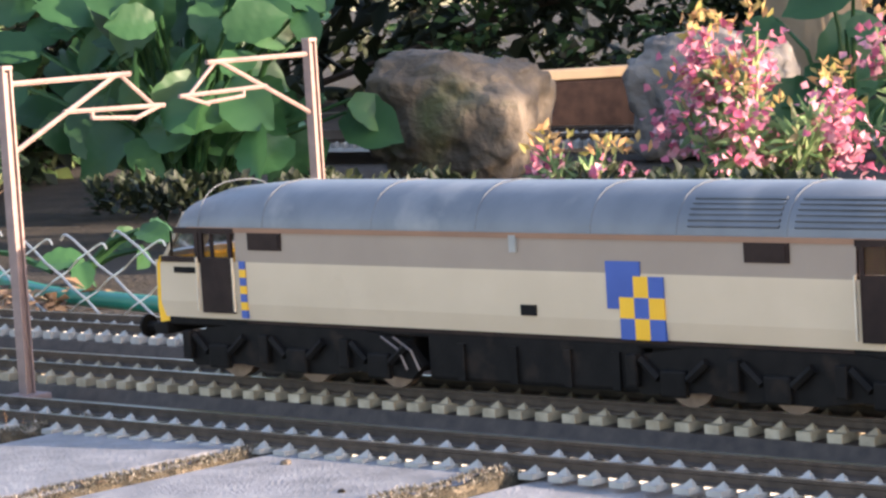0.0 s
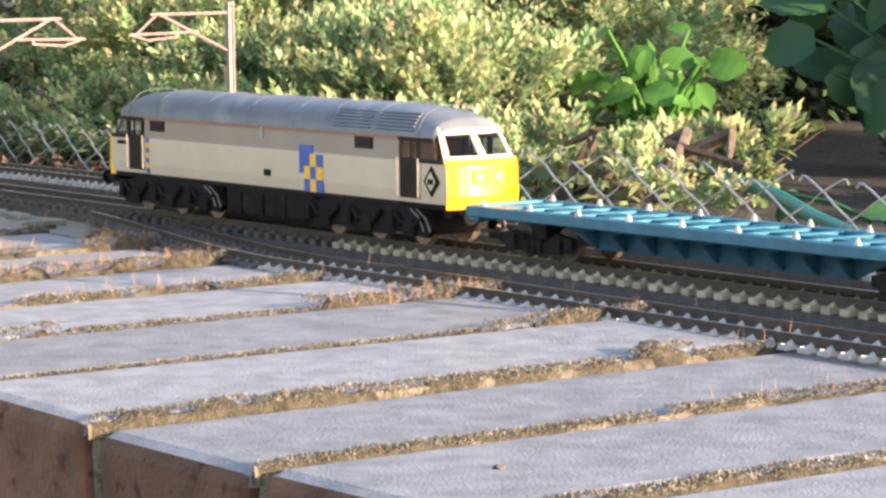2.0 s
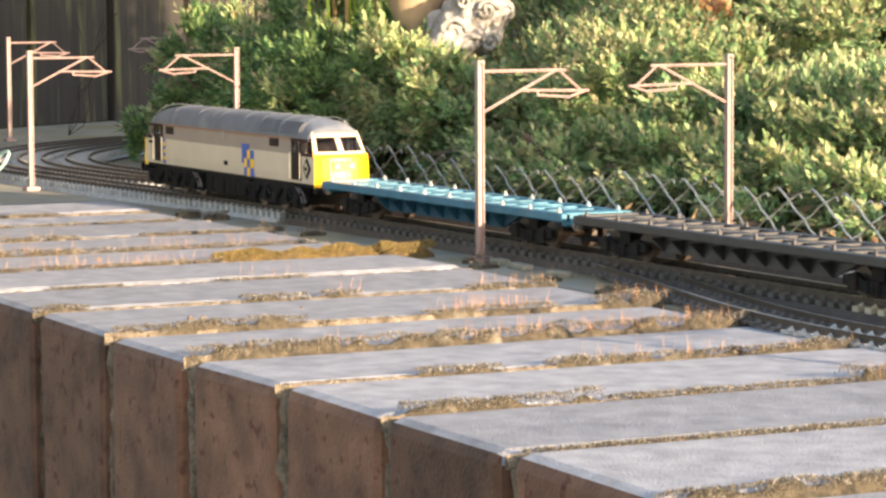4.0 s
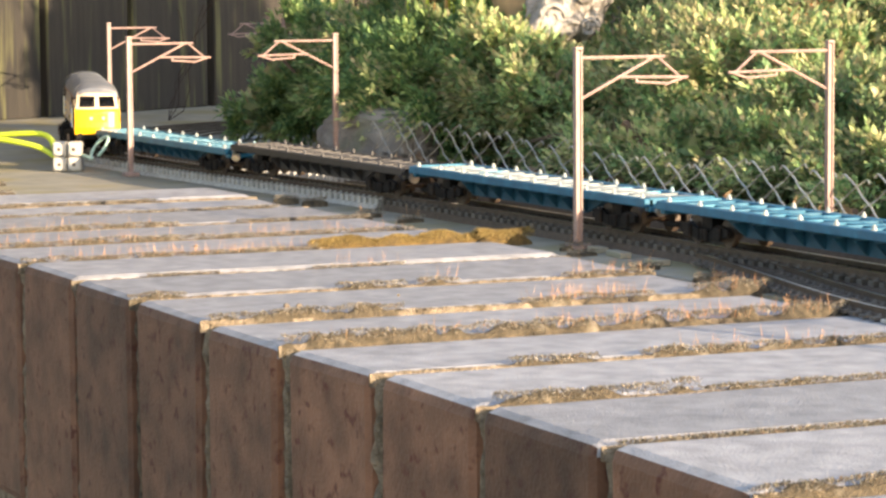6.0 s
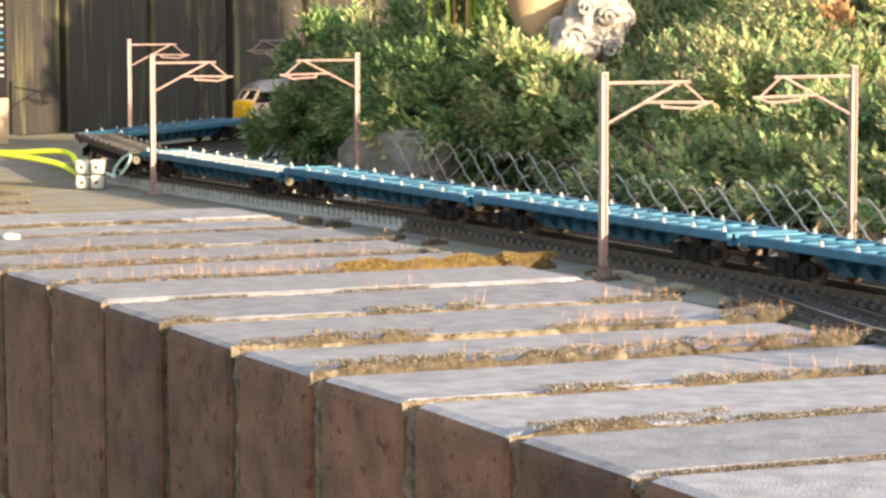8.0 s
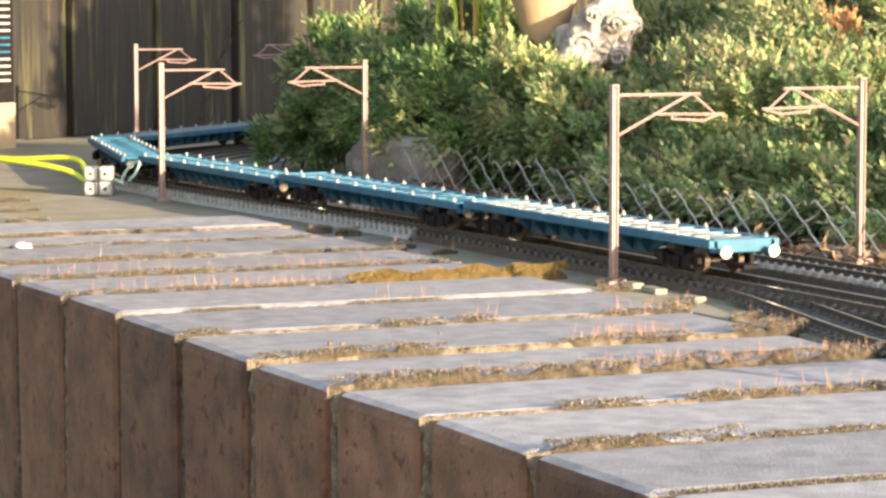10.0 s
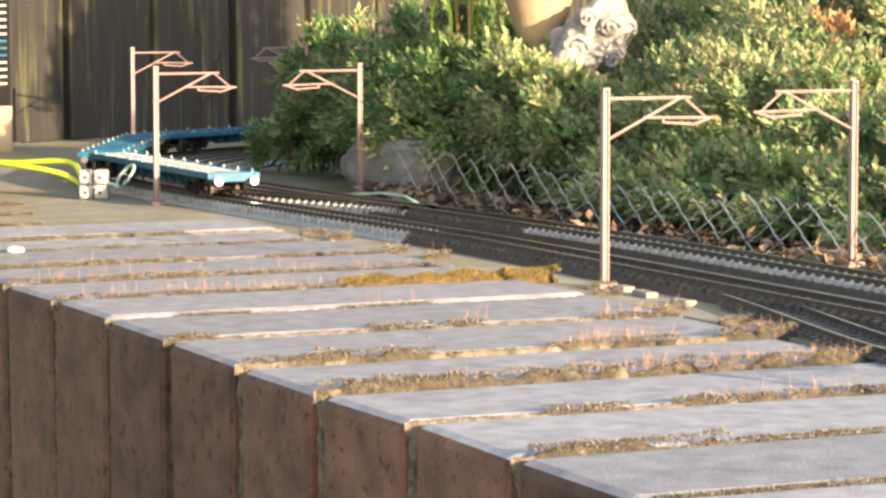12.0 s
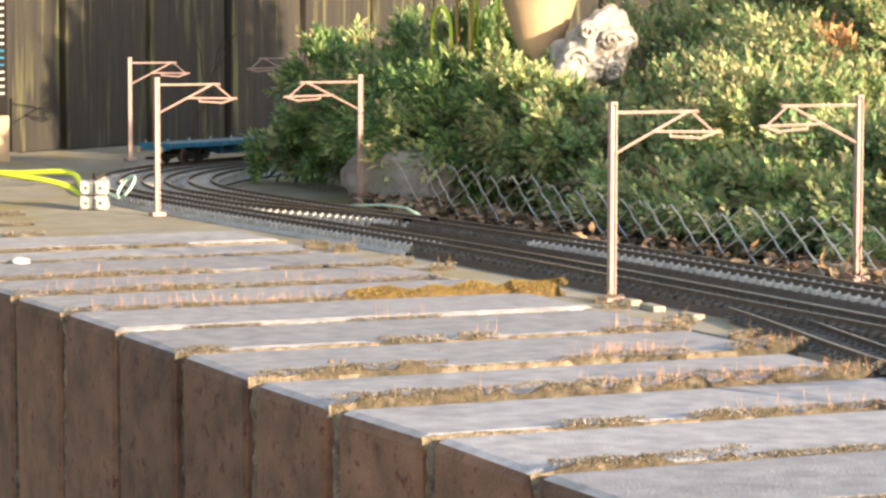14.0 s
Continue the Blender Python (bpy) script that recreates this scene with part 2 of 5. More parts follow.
def add_tube(bm, pts, r, sides=6, closed=False, flat=1.0):
    """A tube along pts; r a number or one for each point."""
    pts = [Vector(p) for p in pts]
    rings = []
    for i, p in enumerate(pts):
        a, b = pts[max(i - 1, 0)], pts[min(i + 1, len(pts) - 1)]
        t = (b - a).normalized()
        u = t.cross(Vector((0, 0, 1)))
        if u.length < 1e-3:
            u = t.cross(Vector((1, 0, 0)))
        u.normalize()
        w = u.cross(t)
        rr = r[i] if isinstance(r, (list, tuple)) else r
        rings.append([bm.verts.new(p + rr * (math.cos(2 * math.pi * k / sides) * u + flat * math.sin(2 * math.pi * k / sides) * w)) for k in range(sides)])
    for a, b in zip(rings, rings[1:]):
        for k in range(sides):
            bm.faces.new((a[k], a[(k + 1) % sides], b[(k + 1) % sides], b[k]))
    bm.faces.new(rings[0][::-1])
    bm.faces.new(rings[-1])


def smoothed(pts, n=6):
    """A rounded run of points through the given ones."""
    p = [Vector(v) for v in pts]
    p = [p[0] * 2 - p[1]] + p + [p[-1] * 2 - p[-2]]
    out = []
    for a, b, c, d in zip(p, p[1:], p[2:], p[3:]):
        for i in range(n):
            u = i / n
            out.append(0.5 * (2 * b + (c - a) * u + (2 * a - 5 * b + 4 * c - d) * u * u + (3 * b - a - 3 * c + d) * u ** 3))
    return out + [p[-2]]


def tube(pts, r, sides=6):
    bm = bmesh.new()
    add_tube(bm, pts, r, sides)
    return bm


def add_cyl(bm, c, axis, r, h, n=12, r2=None):
    axis = Vector(axis).normalized()
    c = Vector(c)
    add_tube(bm, [c - axis * h / 2, c + axis * h / 2], [r, r if r2 is None else r2], n)


def cards(name, mats, pos, dirs, ups, length, width, parent=None, kind="", label="", pick=None, fold=0.25):
    """Many leaves in one mesh: each a folded pointed blade with a middle rib (4 triangles)."""
    n = len(pos)
    d = dirs / np.linalg.norm(dirs, axis=1, keepdims=True)
    s = np.cross(d, ups)
    s /= np.linalg.norm(s, axis=1, keepdims=True) + 1e-9
    u = np.cross(s, d)
    L, W = length[:, None], width[:, None]
    base, tip = pos, pos + d * L
    left = pos + d * L * 0.5 + s * W * 0.5 + u * W * fold
    right = pos + d * L * 0.5 - s * W * 0.5 + u * W * fold
    v = np.stack([base, right, tip, left], 1).reshape(-1, 3)
    i = np.arange(n)[:, None] * 4
    f = np.concatenate([i + np.array([[0, 1, 2]]), i + np.array([[0, 2, 3]])], 1).reshape(-1, 3)
    me = bpy.data.meshes.new(name)
    me.vertices.add(len(v))
    me.vertices.foreach_set("co", v.astype(np.float32).ravel())
    me.loops.add(f.size)
    me.loops.foreach_set("vertex_index", f.astype(np.int32).ravel())
    me.polygons.add(len(f))
    me.polygons.foreach_set("loop_start", np.arange(0, f.size, 3, dtype=np.int32))
    for m in mats:
        me.materials.append(m)
    if pick is not None:
        me.polygons.foreach_set("material_index", np.repeat(pick, 2).astype(np.int32))
    me.update(calc_edges=True)
    ob = new(name, me)
    if parent:
        ob.parent = parent
    return tagged(ob, kind=kind, label=label)


def unit_rows(n, rng):
    v = rng.normal(size=(n, 3))
    return v / np.linalg.norm(v, axis=1, keepdims=True)


def empty(name, m=None, **tags):
    ob = new(name)
    ob.empty_display_size = 0.02
    if m is not None:
        ob.matrix_basis = m
    return tagged(ob, **tags)


# ---- the lie of the tracks ----
CENTRE = Vector((-0.71, 0.704))
RAIL_TOP = 0.0065


def ease(a, b, x):
    k = min(max((x - a) / (b - a), 0), 1)
    return k * k * (3 - 2 * k)


def dip(x):
    """The slab sinks a little towards the end loop."""
    return -0.0065 * ease(0.05, 0.75, -x)


def main_y(x):
    return 0.266


def back_y(x):
    return 0.333


def line_points(y_of, x_from, x_to, step, radius=None):
    """Points of a track: along x from x_from to x_to, then round the end loop and back."""
    pts = []
    n = int(abs(x_to - x_from) / step)
    for i in range(n + 1):
        x = x_from + (x_to - x_from) * i / n
        pts.append((x, y_of(x)))
    if radius:
        m = int(math.pi * radius / step)
        for i in range(1, m + 1):
            a = math.pi * i / m
            pts.append((CENTRE.x - radius * math.sin(a), CENTRE.y - radius * math.cos(a)))
        m = int(1.6 / step)
        for i in range(1, m + 1):
            pts.append((CENTRE.x + 1.6 * i / m, CENTRE.y + radius))
    return np.array(pts)


class Line:
    def __init__(self, pts):
        self.p = pts
        d = np.linalg.norm(np.diff(pts, axis=0), axis=1)
        self.s = np.concatenate([[0], np.cumsum(d)])

    def at(self, s):
        return Vector((float(np.interp(s, self.s, self.p[:, 0])), float(np.interp(s, self.s, self.p[:, 1]))))

    def heading(self, s):
        a, b = self.at(s - 0.004), self.at(s + 0.004)
        return math.atan2(b.y - a.y, b.x - a.x)


MAIN = Line(line_points(main_y, 3.2, CENTRE.x, 0.004, 0.438))
BACK = Line(line_points(back_y, 3.2, CENTRE.x, 0.004, 0.371))
MID = Line(line_points(lambda x: back_y(x) - 0.033 * ease(0.40, 0.60, -x), -0.36, CENTRE.x, 0.004, 0.4045))
SIDING = Line(line_points(lambda x: main_y(x) - 0.003 - 0.048 * ease(0.06, 0.36, x), 3.2, 0.10, 0.004))

# ---- ground, wall, slab ----
bm = bmesh.new()
add_box(bm, -60, 60, -60, 60, -0.62, -0.60)
tagged(part("ground", bm, M_PATIO, kind="structure"), label="pale weathered stone paving below the wall")


def brick_mesh(i):
    rng = random.Random(i)
    bm = bmesh.new()
    add_box(bm, -0.0347, 0.0347, 0, 0.215, -0.102, 0, bevel=0.004)
    for v in bm.verts:
        n = noise.noise_vector(v.co * 25 + Vector((i * 9, 0, 0)))
        v.co += n * 0.0012
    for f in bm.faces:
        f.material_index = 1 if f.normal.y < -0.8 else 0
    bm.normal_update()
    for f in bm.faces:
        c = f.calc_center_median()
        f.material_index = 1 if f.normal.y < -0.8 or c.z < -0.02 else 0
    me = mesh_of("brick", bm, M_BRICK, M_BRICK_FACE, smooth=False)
    return me


bm = bmesh.new()
add_box(bm, -0.40, 3.0, 0.0040, 0.212, -0.60, -0.0022)
wall = tagged(part("wall_garden", bm, M_MORTAR, kind="structure"), label="garden wall with a brick-on-edge coping and mossy mortar joints")
def add_slab(bm, x0, x1, y0, y1, top):
    """A slab whose upper face follows the dip towards the loop."""
    n = max(1, int((x1 - x0) / 0.02))
    cols = [[bm.verts.new((x, y, z)) for y, z in ((y0, -0.30), (y0, top + dip(x)), (y1, top + dip(x)), (y1, -0.30))] for x in [x0 + (x1 - x0) * i / n for i in range(n + 1)]]
    for a, b in zip(cols, cols[1:]):
        for k in range(4):
            bm.faces.new((a[k], b[k], b[(k + 1) % 4], a[(k + 1) % 4]))
    bm.faces.new(cols[0]), bm.faces.new(cols[-1][::-1])


bm = bmesh.new()
add_slab(bm, -3.2, 3.2, 0.2185, 0.372, -0.0015)
add_slab(bm, -3.2, -0.395, -0.02, 0.2185, -0.0015)
add_slab(bm, -3.2, -0.62, 0.372, 1.6, -0.003)
bmesh.ops.recalc_face_normals(bm, faces=bm.faces)
tagged(part("slab", bm, M_SLAB, kind="structure"), label="worn concrete slab carrying the model railway")
bm = bmesh.new()
add_box(bm, -8, 8, 1.6, 14, -0.60, -0.0095)
add_box(bm, -0.62, 8, 0.372, 1.6, -0.60, -0.0095)
tagged(part("garden_bed", bm, M_SOIL, kind="structure"), label="dark soil of the planted garden bed")


# ---- tracks ----
def add_sleeper(bm, m=None, low=-0.001):
    """A moulded sleeper with a pointed chair on both sides of each rail."""
    add_box(bm, -0.0019, 0.0019, -0.0128, 0.0128, low, 0.0036, m=m)
    for s in (-1, 1):
        for e in (-1, 1):
            y = s * 0.00825 + e * 0.0016
            vs = [bm.verts.new((x, y + d, z)) for x, d, z in ((-0.0014, -0.0009, 0.0036), (0.0014, -0.0009, 0.0036), (0.0014, 0.0009, 0.0036), (-0.0014, 0.0009, 0.0036), (0, -e * 0.0005, 0.0050))]
            if m is not None:
                for v in vs:
                    v.co = m @ v.co
            for k in range(4):
                bm.faces.new((vs[k], vs[(k + 1) % 4], vs[4]))


def sleeper_mesh(name, m, low):
    bm = bmesh.new()
    add_sleeper(bm, None, low)
    return mesh_of(name, bm, m)


def rail_bm(line, s0, s1, off, bm):
    n = max(2, int((s1 - s0) / 0.012))
    prof = ((-0.0011, 0.0036), (-0.0010, 0.0040), (-0.0004, 0.0044), (-0.0004, 0.0056), (-0.0006, 0.0058), (-0.0006, 0.0065), (0.0006, 0.0065), (0.0006, 0.0058),
            (0.0004, 0.0056), (0.0004, 0.0044), (0.0010, 0.0040), (0.0011, 0.0036))
    rings = []
    for i in range(n + 1):
        s = s0 + (s1 - s0) * i / n
        p, h = line.at(s), line.heading(s)
        nx, ny = -math.sin(h), math.cos(h)
        rings.append([bm.verts.new((p.x + nx * (off + a), p.y + ny * (off + a), z + dip(p.x))) for a, z in prof])
    for a, b in zip(rings, rings[1:]):
        for k in range(len(prof) - 1):
            f = bm.faces.new((a[k], b[k], b[k + 1], a[k + 1]))
            f.material_index = 1 if k == 5 else 0
    for r in (rings[0], rings[-1]):
        bm.faces.new(r)


def build_track(name, line, s0, s1, label, zones, near=None, pitch=0.0080, low=-0.001):
    """zones: (x limit, sleeper material) from right to left; near: stretch of x whose sleepers are objects of their own."""
    tr = empty(name, label=label, category="railway track", kind="structure")
    for off in (-0.00825, 0.00825):
        bm = bmesh.new()
        rail_bm(line, s0, s1, off, bm)
        part("rail", bm, (M_RAIL, M_RAIL_TOP), tr)
    shared = {}
    rest = {}
    n = int((s1 - s0) / pitch)
    for i in range(n):
        s = s0 + (i + 0.5) * pitch
        p, h = line.at(s), line.heading(s)
        m = zones[-1][1]
        for lim, mm in zones:
            if p.x > lim and s < 4.2:
                m = mm
                break
        mtx = Matrix.Translation((p.x, p.y, dip(p.x))) @ Matrix.Rotation(h + random.uniform(-0.01, 0.01), 4, "Z")
        if near and near[0] < p.x < near[1] and s < 4.0:
            if m not in shared:
                shared[m] = sleeper_mesh("sleeper", m, low)
            ob = new("sleeper", shared[m])
            ob.parent = tr
            ob.matrix_basis = mtx
        else:
            bm = rest.setdefault(m, bmesh.new())
            add_sleeper(bm, mtx, low)
    for m, bm in rest.items():
        part("sleepers", bm, m, tr, kind="stuff")
    return tr


ZONES = ((0.30, M_SLEEPER_TAN), (-0.22, M_SLEEPER_DARK), (-9, M_SLEEPER_GREY))
build_track("main_track", MAIN, 0.9, MAIN.s[-1] - 0.02, "model railway track with tan sleepers and brown rails", ZONES, (0.25, 1.05))
build_track("back_track", BACK, 0.9, BACK.s[-1] - 0.02, "second model railway track with pale sleepers", ((-0.22, M_SLEEPER_GREY), (-0.42, M_SLEEPER_DARK), (-9, M_SLEEPER_GREY)), (0.3, 0.7))
build_track("inner_curve_track", MID, 0.02, MID.s[-1] - 0.9, "pale grey curved branch of model railway track", ((-9, M_SLEEPER_GREY),))
build_track("siding_track", SIDING, 0.9, 3.08, "siding with dark rails laid along the brick coping", ((0.33, M_SLEEPER_GREY), (-9, M_SLEEPER_DARK)), (0.33, 1.05), low=0.0024).location.z = -0.0026


def underlay(line, s0, s1, name, top=0.0006, m=None, label="pale grey foam underlay beneath the track"):
    """A strip of pale foam under a stretch of track."""
    bm = bmesh.new()
    n = int((s1 - s0) / 0.012)
    rows = []
    for i in range(n + 1):
        s = s0 + (s1 - s0) * i / n
        p, h = line.at(s), line.heading(s)
        nx, ny = -math.sin(h), math.cos(h)
        rows.append([bm.verts.new((p.x + nx * a, p.y + ny * a, z + dip(p.x))) for a, z in ((-0.0155, -0.0015), (-0.0138, top), (0.0138, top), (0.0155, -0.0015))])
    for a, b in zip(rows, rows[1:]):
        for k in range(3):
            bm.faces.new((a[k], b[k], b[k + 1], a[k + 1]))
    return tagged(part(name, bm, m or M_SLEEPER_GREY, kind="structure"), label=label)


underlay(MAIN, 3.42, MAIN.s[-1] - 0.9, "underlay_outer")
underlay(BACK, 3.66, BACK.s[-1] - 0.9, "underlay_inner")
underlay(MAIN, 0.9, 3.41, "underlay_main", 0.0016, M_RAIL, "dark brown underlay beneath the track")
underlay(BACK, 0.9, 3.65, "underlay_back", 0.0016, M_RAIL, "dark brown underlay beneath the track")
underlay(MID, 0.10, MID.s[-1] - 0.95, "underlay_mid")


# ---- catenary masts ----
def catenary_mast(x, y, flip, lean=0.0, h=0.0855):
    """A lattice mast with its bracket reaching over the track; flip: bracket to the other side."""
    m = pose(x, y, dip(x), 0, 0, 180 if flip else 0) @ pose(0, 0, 0, lean, 0, 0)
    mast = empty("catenary_mast", m, label="pinkish beige plastic catenary mast with a bracket over the track", category="catenary mast", group="catenary masts")
    bm = bmesh.new()
    add_box(bm, -0.0016, 0.0016, -0.0015, -0.0009, 0.001, h)
    add_box(bm, -0.0016, 0.0016, 0.0009, 0.0015, 0.001, h)
    add_box(bm, -0.0007, 0.0007, -0.0009, 0.0009, 0.001, h - 0.001)
    part("post", bm, M_MAST, mast)
    part("cap", box(-0.0018, 0.0018, -0.0017, 0.0017, h - 0.0004, h + 0.0008, 0.0002), M_MAST, mast)
    part("base_plate", box(-0.0045, 0.0045, -0.0045, 0.0045, -0.0015, 0.0012, 0.0005), M_MAST, mast)
    top = h - 0.004
    def bar(name, a, b, r=0.0006):
        part(name, tube([(0.0, *a), (0.0, *b)], r, 6), M_MAST, mast)
    bar("top_tube", (0.001, top), (0.0425, top), 0.0008)
    bar("stay", (0.001, top - 0.018), (0.0375, top), 0.0007)
    bar("drop_arm", (0.0395, top - 0.0005), (0.0500, top - 0.0090))
    bar("registration_tube", (0.0190, top - 0.0085), (0.0540, top - 0.0092), 0.0007)
    bar("contact_arm", (0.0285, top - 0.0108), (0.0440, top - 0.0118), 0.0006)
    bar("contact_drop", (0.0285, top - 0.0086), (0.0285, top - 0.0110), 0.0006)
    bar("contact_end", (0.0425, top - 0.0123), (0.0520, top - 0.0094), 0.0006)
    return mast


MASTS = ((0.625, 0.241, 0), (0.583, 0.392, 1), (0.038, 0.238, 0), (-0.002, 0.389, 1), (-0.590, 0.240, 0), (-0.612, 0.388, 1), (-1.21, 0.424, 0), (-1.34, 0.632, 1))
for x, y, fl in MASTS:
    catenary_mast(x, y, fl)

# ---- locomotive ----
LOCO_L, LOCO_W = 0.246, 0.0150   # length, half width
Z0, ZSPLIT, ZCANT, ZTOP = 0.0216, 0.0359, 0.0437, 0.0547


def loco_section(x, lift=0.0, w=LOCO_W, drop=0.0):
    pts = [(w * 0.97, Z0), (w, Z0 + 0.004), (w, ZSPLIT), (w * 0.985, ZCANT)]
    for i in range(1, 8):
        a = math.pi / 2 * i / 7
        pts.append((w * 0.985 * math.cos(a) ** 0.75 if i < 7 else 0.0, ZCANT + (ZTOP - drop - ZCANT) * math.sin(a)))
    return [(x, y, z) for y, z in pts]


def loft(secs, lo, hi, both=True):
    """Skin between sections, taking the points lo..hi of each, on both sides."""
    bm = bmesh.new()
    for sgn in ((1, -1) if both else (1,)):
        rows = [[bm.verts.new((x, sgn * y, z)) for x, y, z in s[lo:hi + 1]] for s in secs]
        for a, b in zip(rows, rows[1:]):
            for k in range(len(a) - 1):
                q = (a[k], a[k + 1], b[k + 1], b[k])
                bm.faces.new(q if sgn < 0 else q[::-1])
    bmesh.ops.remove_doubles(bm, verts=bm.verts, dist=1e-6)
    bmesh.ops.recalc_face_normals(bm, faces=bm.faces)
    return bm


def side_panel(x0, x1, z0, z1, side, depth=0.0005, y=LOCO_W):
    return box(x0, x1, side * y - depth, side * y + depth, z0, z1)


def locomotive():
    lo = empty("locomotive", label="model diesel locomotive, two-tone grey with yellow ends", category="locomotive")
    h = LOCO_L / 2
    xs = [-h + 0.011, -h + 0.02, -h + 0.04, -0.05, 0, 0.05, h - 0.04, h - 0.02, h - 0.011]
    secs = [loco_section(x, w=LOCO_W * (0.985 if abs(x) > h - 0.015 else 1), drop=0.004 if abs(x) > h - 0.015 else 0.0015 if abs(x) > h - 0.025 else 0) for x in xs]
    low = [loco_section(x, w=LOCO_W * (0.97 if abs(x) > h - 0.005 else 1)) for x in [-h + 0.001] + xs + [h - 0.001]]
    part("lower_side", loft(low, 0, 2), M_CREAM, lo, "warm off-white lower body side")
    mid = [loco_section(x) for x in (-h + 0.031, -0.05, 0, 0.05, h - 0.031)]
    part("upper_side", loft(mid, 2, 3), M_GREY, lo, "mid grey upper body side")
    part("roof", loft(secs, 3, 10), M_ROOF, lo, "dark slate grey curved roof", smooth=True)
    part("body_core", box(-h + 0.033, h - 0.033, -0.0142, 0.0142, Z0 - 0.001, ZCANT - 0.002), M_DOOR, lo)
    part("cab_floor", box(-h + 0.004, h - 0.004, -0.0138, 0.0138, Z0 - 0.001, Z0 + 0.0085), M_DOOR, lo)
    for x in (-0.105, -0.082, -0.045, -0.012, 0.022, 0.046, 0.075, 0.104):
        sec = [(x, y, z) for _, y, z in loco_section(0, w=LOCO_W * 1.0)]
        bm = bmesh.new()
        pts = [Vector((x, y, z + 0.0001)) for _, y, z in sec[3:]] + [Vector((x, -y, z + 0.0001)) for _, y, z in sec[3:-1][::-1]]
        add_tube(bm, pts, 0.00014, 4)
        part("roof_rib", bm, M_ROOF, lo)
    for x0, x1 in ((0.049, 0.073), (0.077, 0.101)):
        for k in range(6):
            for side in (-1, 1):
                a = 0.25 + k * 0.12
                y, z = LOCO_W * 0.985 * math.cos(a) ** 0.75, ZCANT + (ZTOP - ZCANT) * math.sin(a)
                part("roof_louvre", tube([(x0, side * (y + 0.0001), z), (x1, side * (y + 0.0001), z)], 0.00045, 4), M_ROOF, lo)
    for side in (-1, 1):
        part("orange_cantrail_stripe", side_panel(-h + 0.014, h - 0.014, ZCANT - 0.0006, ZCANT + 0.0006, side, 0.0004, LOCO_W * 0.985), M_ORANGE, lo)
        for end in (-1, 1):
            def px(a, b):
                return (min(end * (h - a), end * (h - b)), max(end * (h - a), end * (h - b)))
            d = part("cab_door", side_panel(*px(0.0185, 0.030), Z0 + 0.0015, ZSPLIT + 0.001, side, 0.0004), M_DOOR, lo, "dark brown recessed cab door")
            for q, w in ((0.0185, 0.0012), (0.0288, 0.0012), (0.0225, 0.0008)):
                part("door_frame", side_panel(*px(q, q + w), ZSPLIT + 0.001, ZCANT - 0.0005, side, 0.0004), M_DOOR, d)
            part("door_window", side_panel(*px(0.0197, 0.0288), ZSPLIT + 0.0012, ZCANT - 0.0006, side, 0.0002), M_GLASS, d)
            for q in (0.0178, 0.0308):
                part("handrail", tube([(end * (h - q), side * (LOCO_W + 0.0009), Z0 + 0.002), (end * (h - q), side * (LOCO_W + 0.0009), ZSPLIT + 0.001)], 0.00035, 5), M_STEEL, d, "thin steel handrail")
            w = part("cab_window_surround", side_panel(*px(0.0040, 0.0182), ZSPLIT - 0.0004, ZSPLIT + 0.0010, side, 0.00045), M_DOOR, lo)
            for q, wd in ((0.0040, 0.0030), (0.0168, 0.0014)):
                part("window_pillar", side_panel(*px(q + (0.004 if q < 0.01 else 0), q + wd + (0.001 if q < 0.01 else 0)), ZSPLIT + 0.0008, ZCANT - 0.0005, side, 0.00045), M_CREAM if q < 0.01 else M_DOOR, w)
            part("window_head", side_panel(*px(0.0090, 0.0310), ZCANT - 0.0010, ZCANT + 0.0004, side, 0.00045, LOCO_W * 0.99), M_DOOR, w)
            part("cab_side_window", side_panel(*px(0.0080, 0.0170), ZSPLIT + 0.0010, ZCANT - 0.0008, side, 0.0002), M_GLASS, w)
        for x in (-0.087, 0.064):
            p = part("side_window", side_panel(x, x + 0.0115, ZSPLIT + 0.003, ZSPLIT + 0.0072, side, 0.0003), M_DOOR, lo, "small brown engine room window")
            part("window_pane", side_panel(x + 0.0055, x + 0.0108, ZSPLIT + 0.0036, ZSPLIT + 0.0066, side, 0.0005), M_DOOR, p)
        part("warning_label", side_panel(-0.0015, 0.0005, ZSPLIT + 0.004, ZSPLIT + 0.0078, side, 0.0004), M_WHITE, lo, "small white warning label")
        part("filler_hatch", side_panel(0.001, 0.0055, Z0 + 0.0042, Z0 + 0.0066, side, 0.0004), M_BLACK, lo, "small black filler hatch")
        # blue and yellow chequered sector badge
        c, b0 = 0.0041, 0.0262
        part("badge_square", side_panel(b0, b0 + 0.0095, ZSPLIT - 0.0078, ZSPLIT + 0.0026, side, 0.0003), M_BLUE, lo, "blue square of the badge")
        for r in range(3):
            for k in range(3):
                if r == 0 and k == 0:
                    continue
                yel = (r + k) % 2 == 1
                x0, z1 = b0 + 0.0036 + k * c, ZSPLIT - 0.0006 - r * c * 1.12
                part("badge_cell", side_panel(x0, x0 + c, z1 - c * 1.12, z1, side, 0.00045), M_YELLOW if yel else M_BLUE, lo)
        # black diamond depot plate beside the cab
        bm = bmesh.new()
        cx, cz, r = (h - 0.0105), Z0 + 0.0078, 0.0046
        vs = [bm.verts.new((cx + a * r, side * (LOCO_W + dy), cz + b * r * 1.15)) for dy in (0.0, 0.0005) for a, b in ((-1, 0), (0, -1), (1, 0), (0, 1))]
        bm.faces.new(vs[4:]), bm.faces.new(vs[:4][::-1])
        for k in range(4):
            bm.faces.new((vs[k], vs[(k + 1) % 4], vs[4 + (k + 1) % 4], vs[4 + k]))
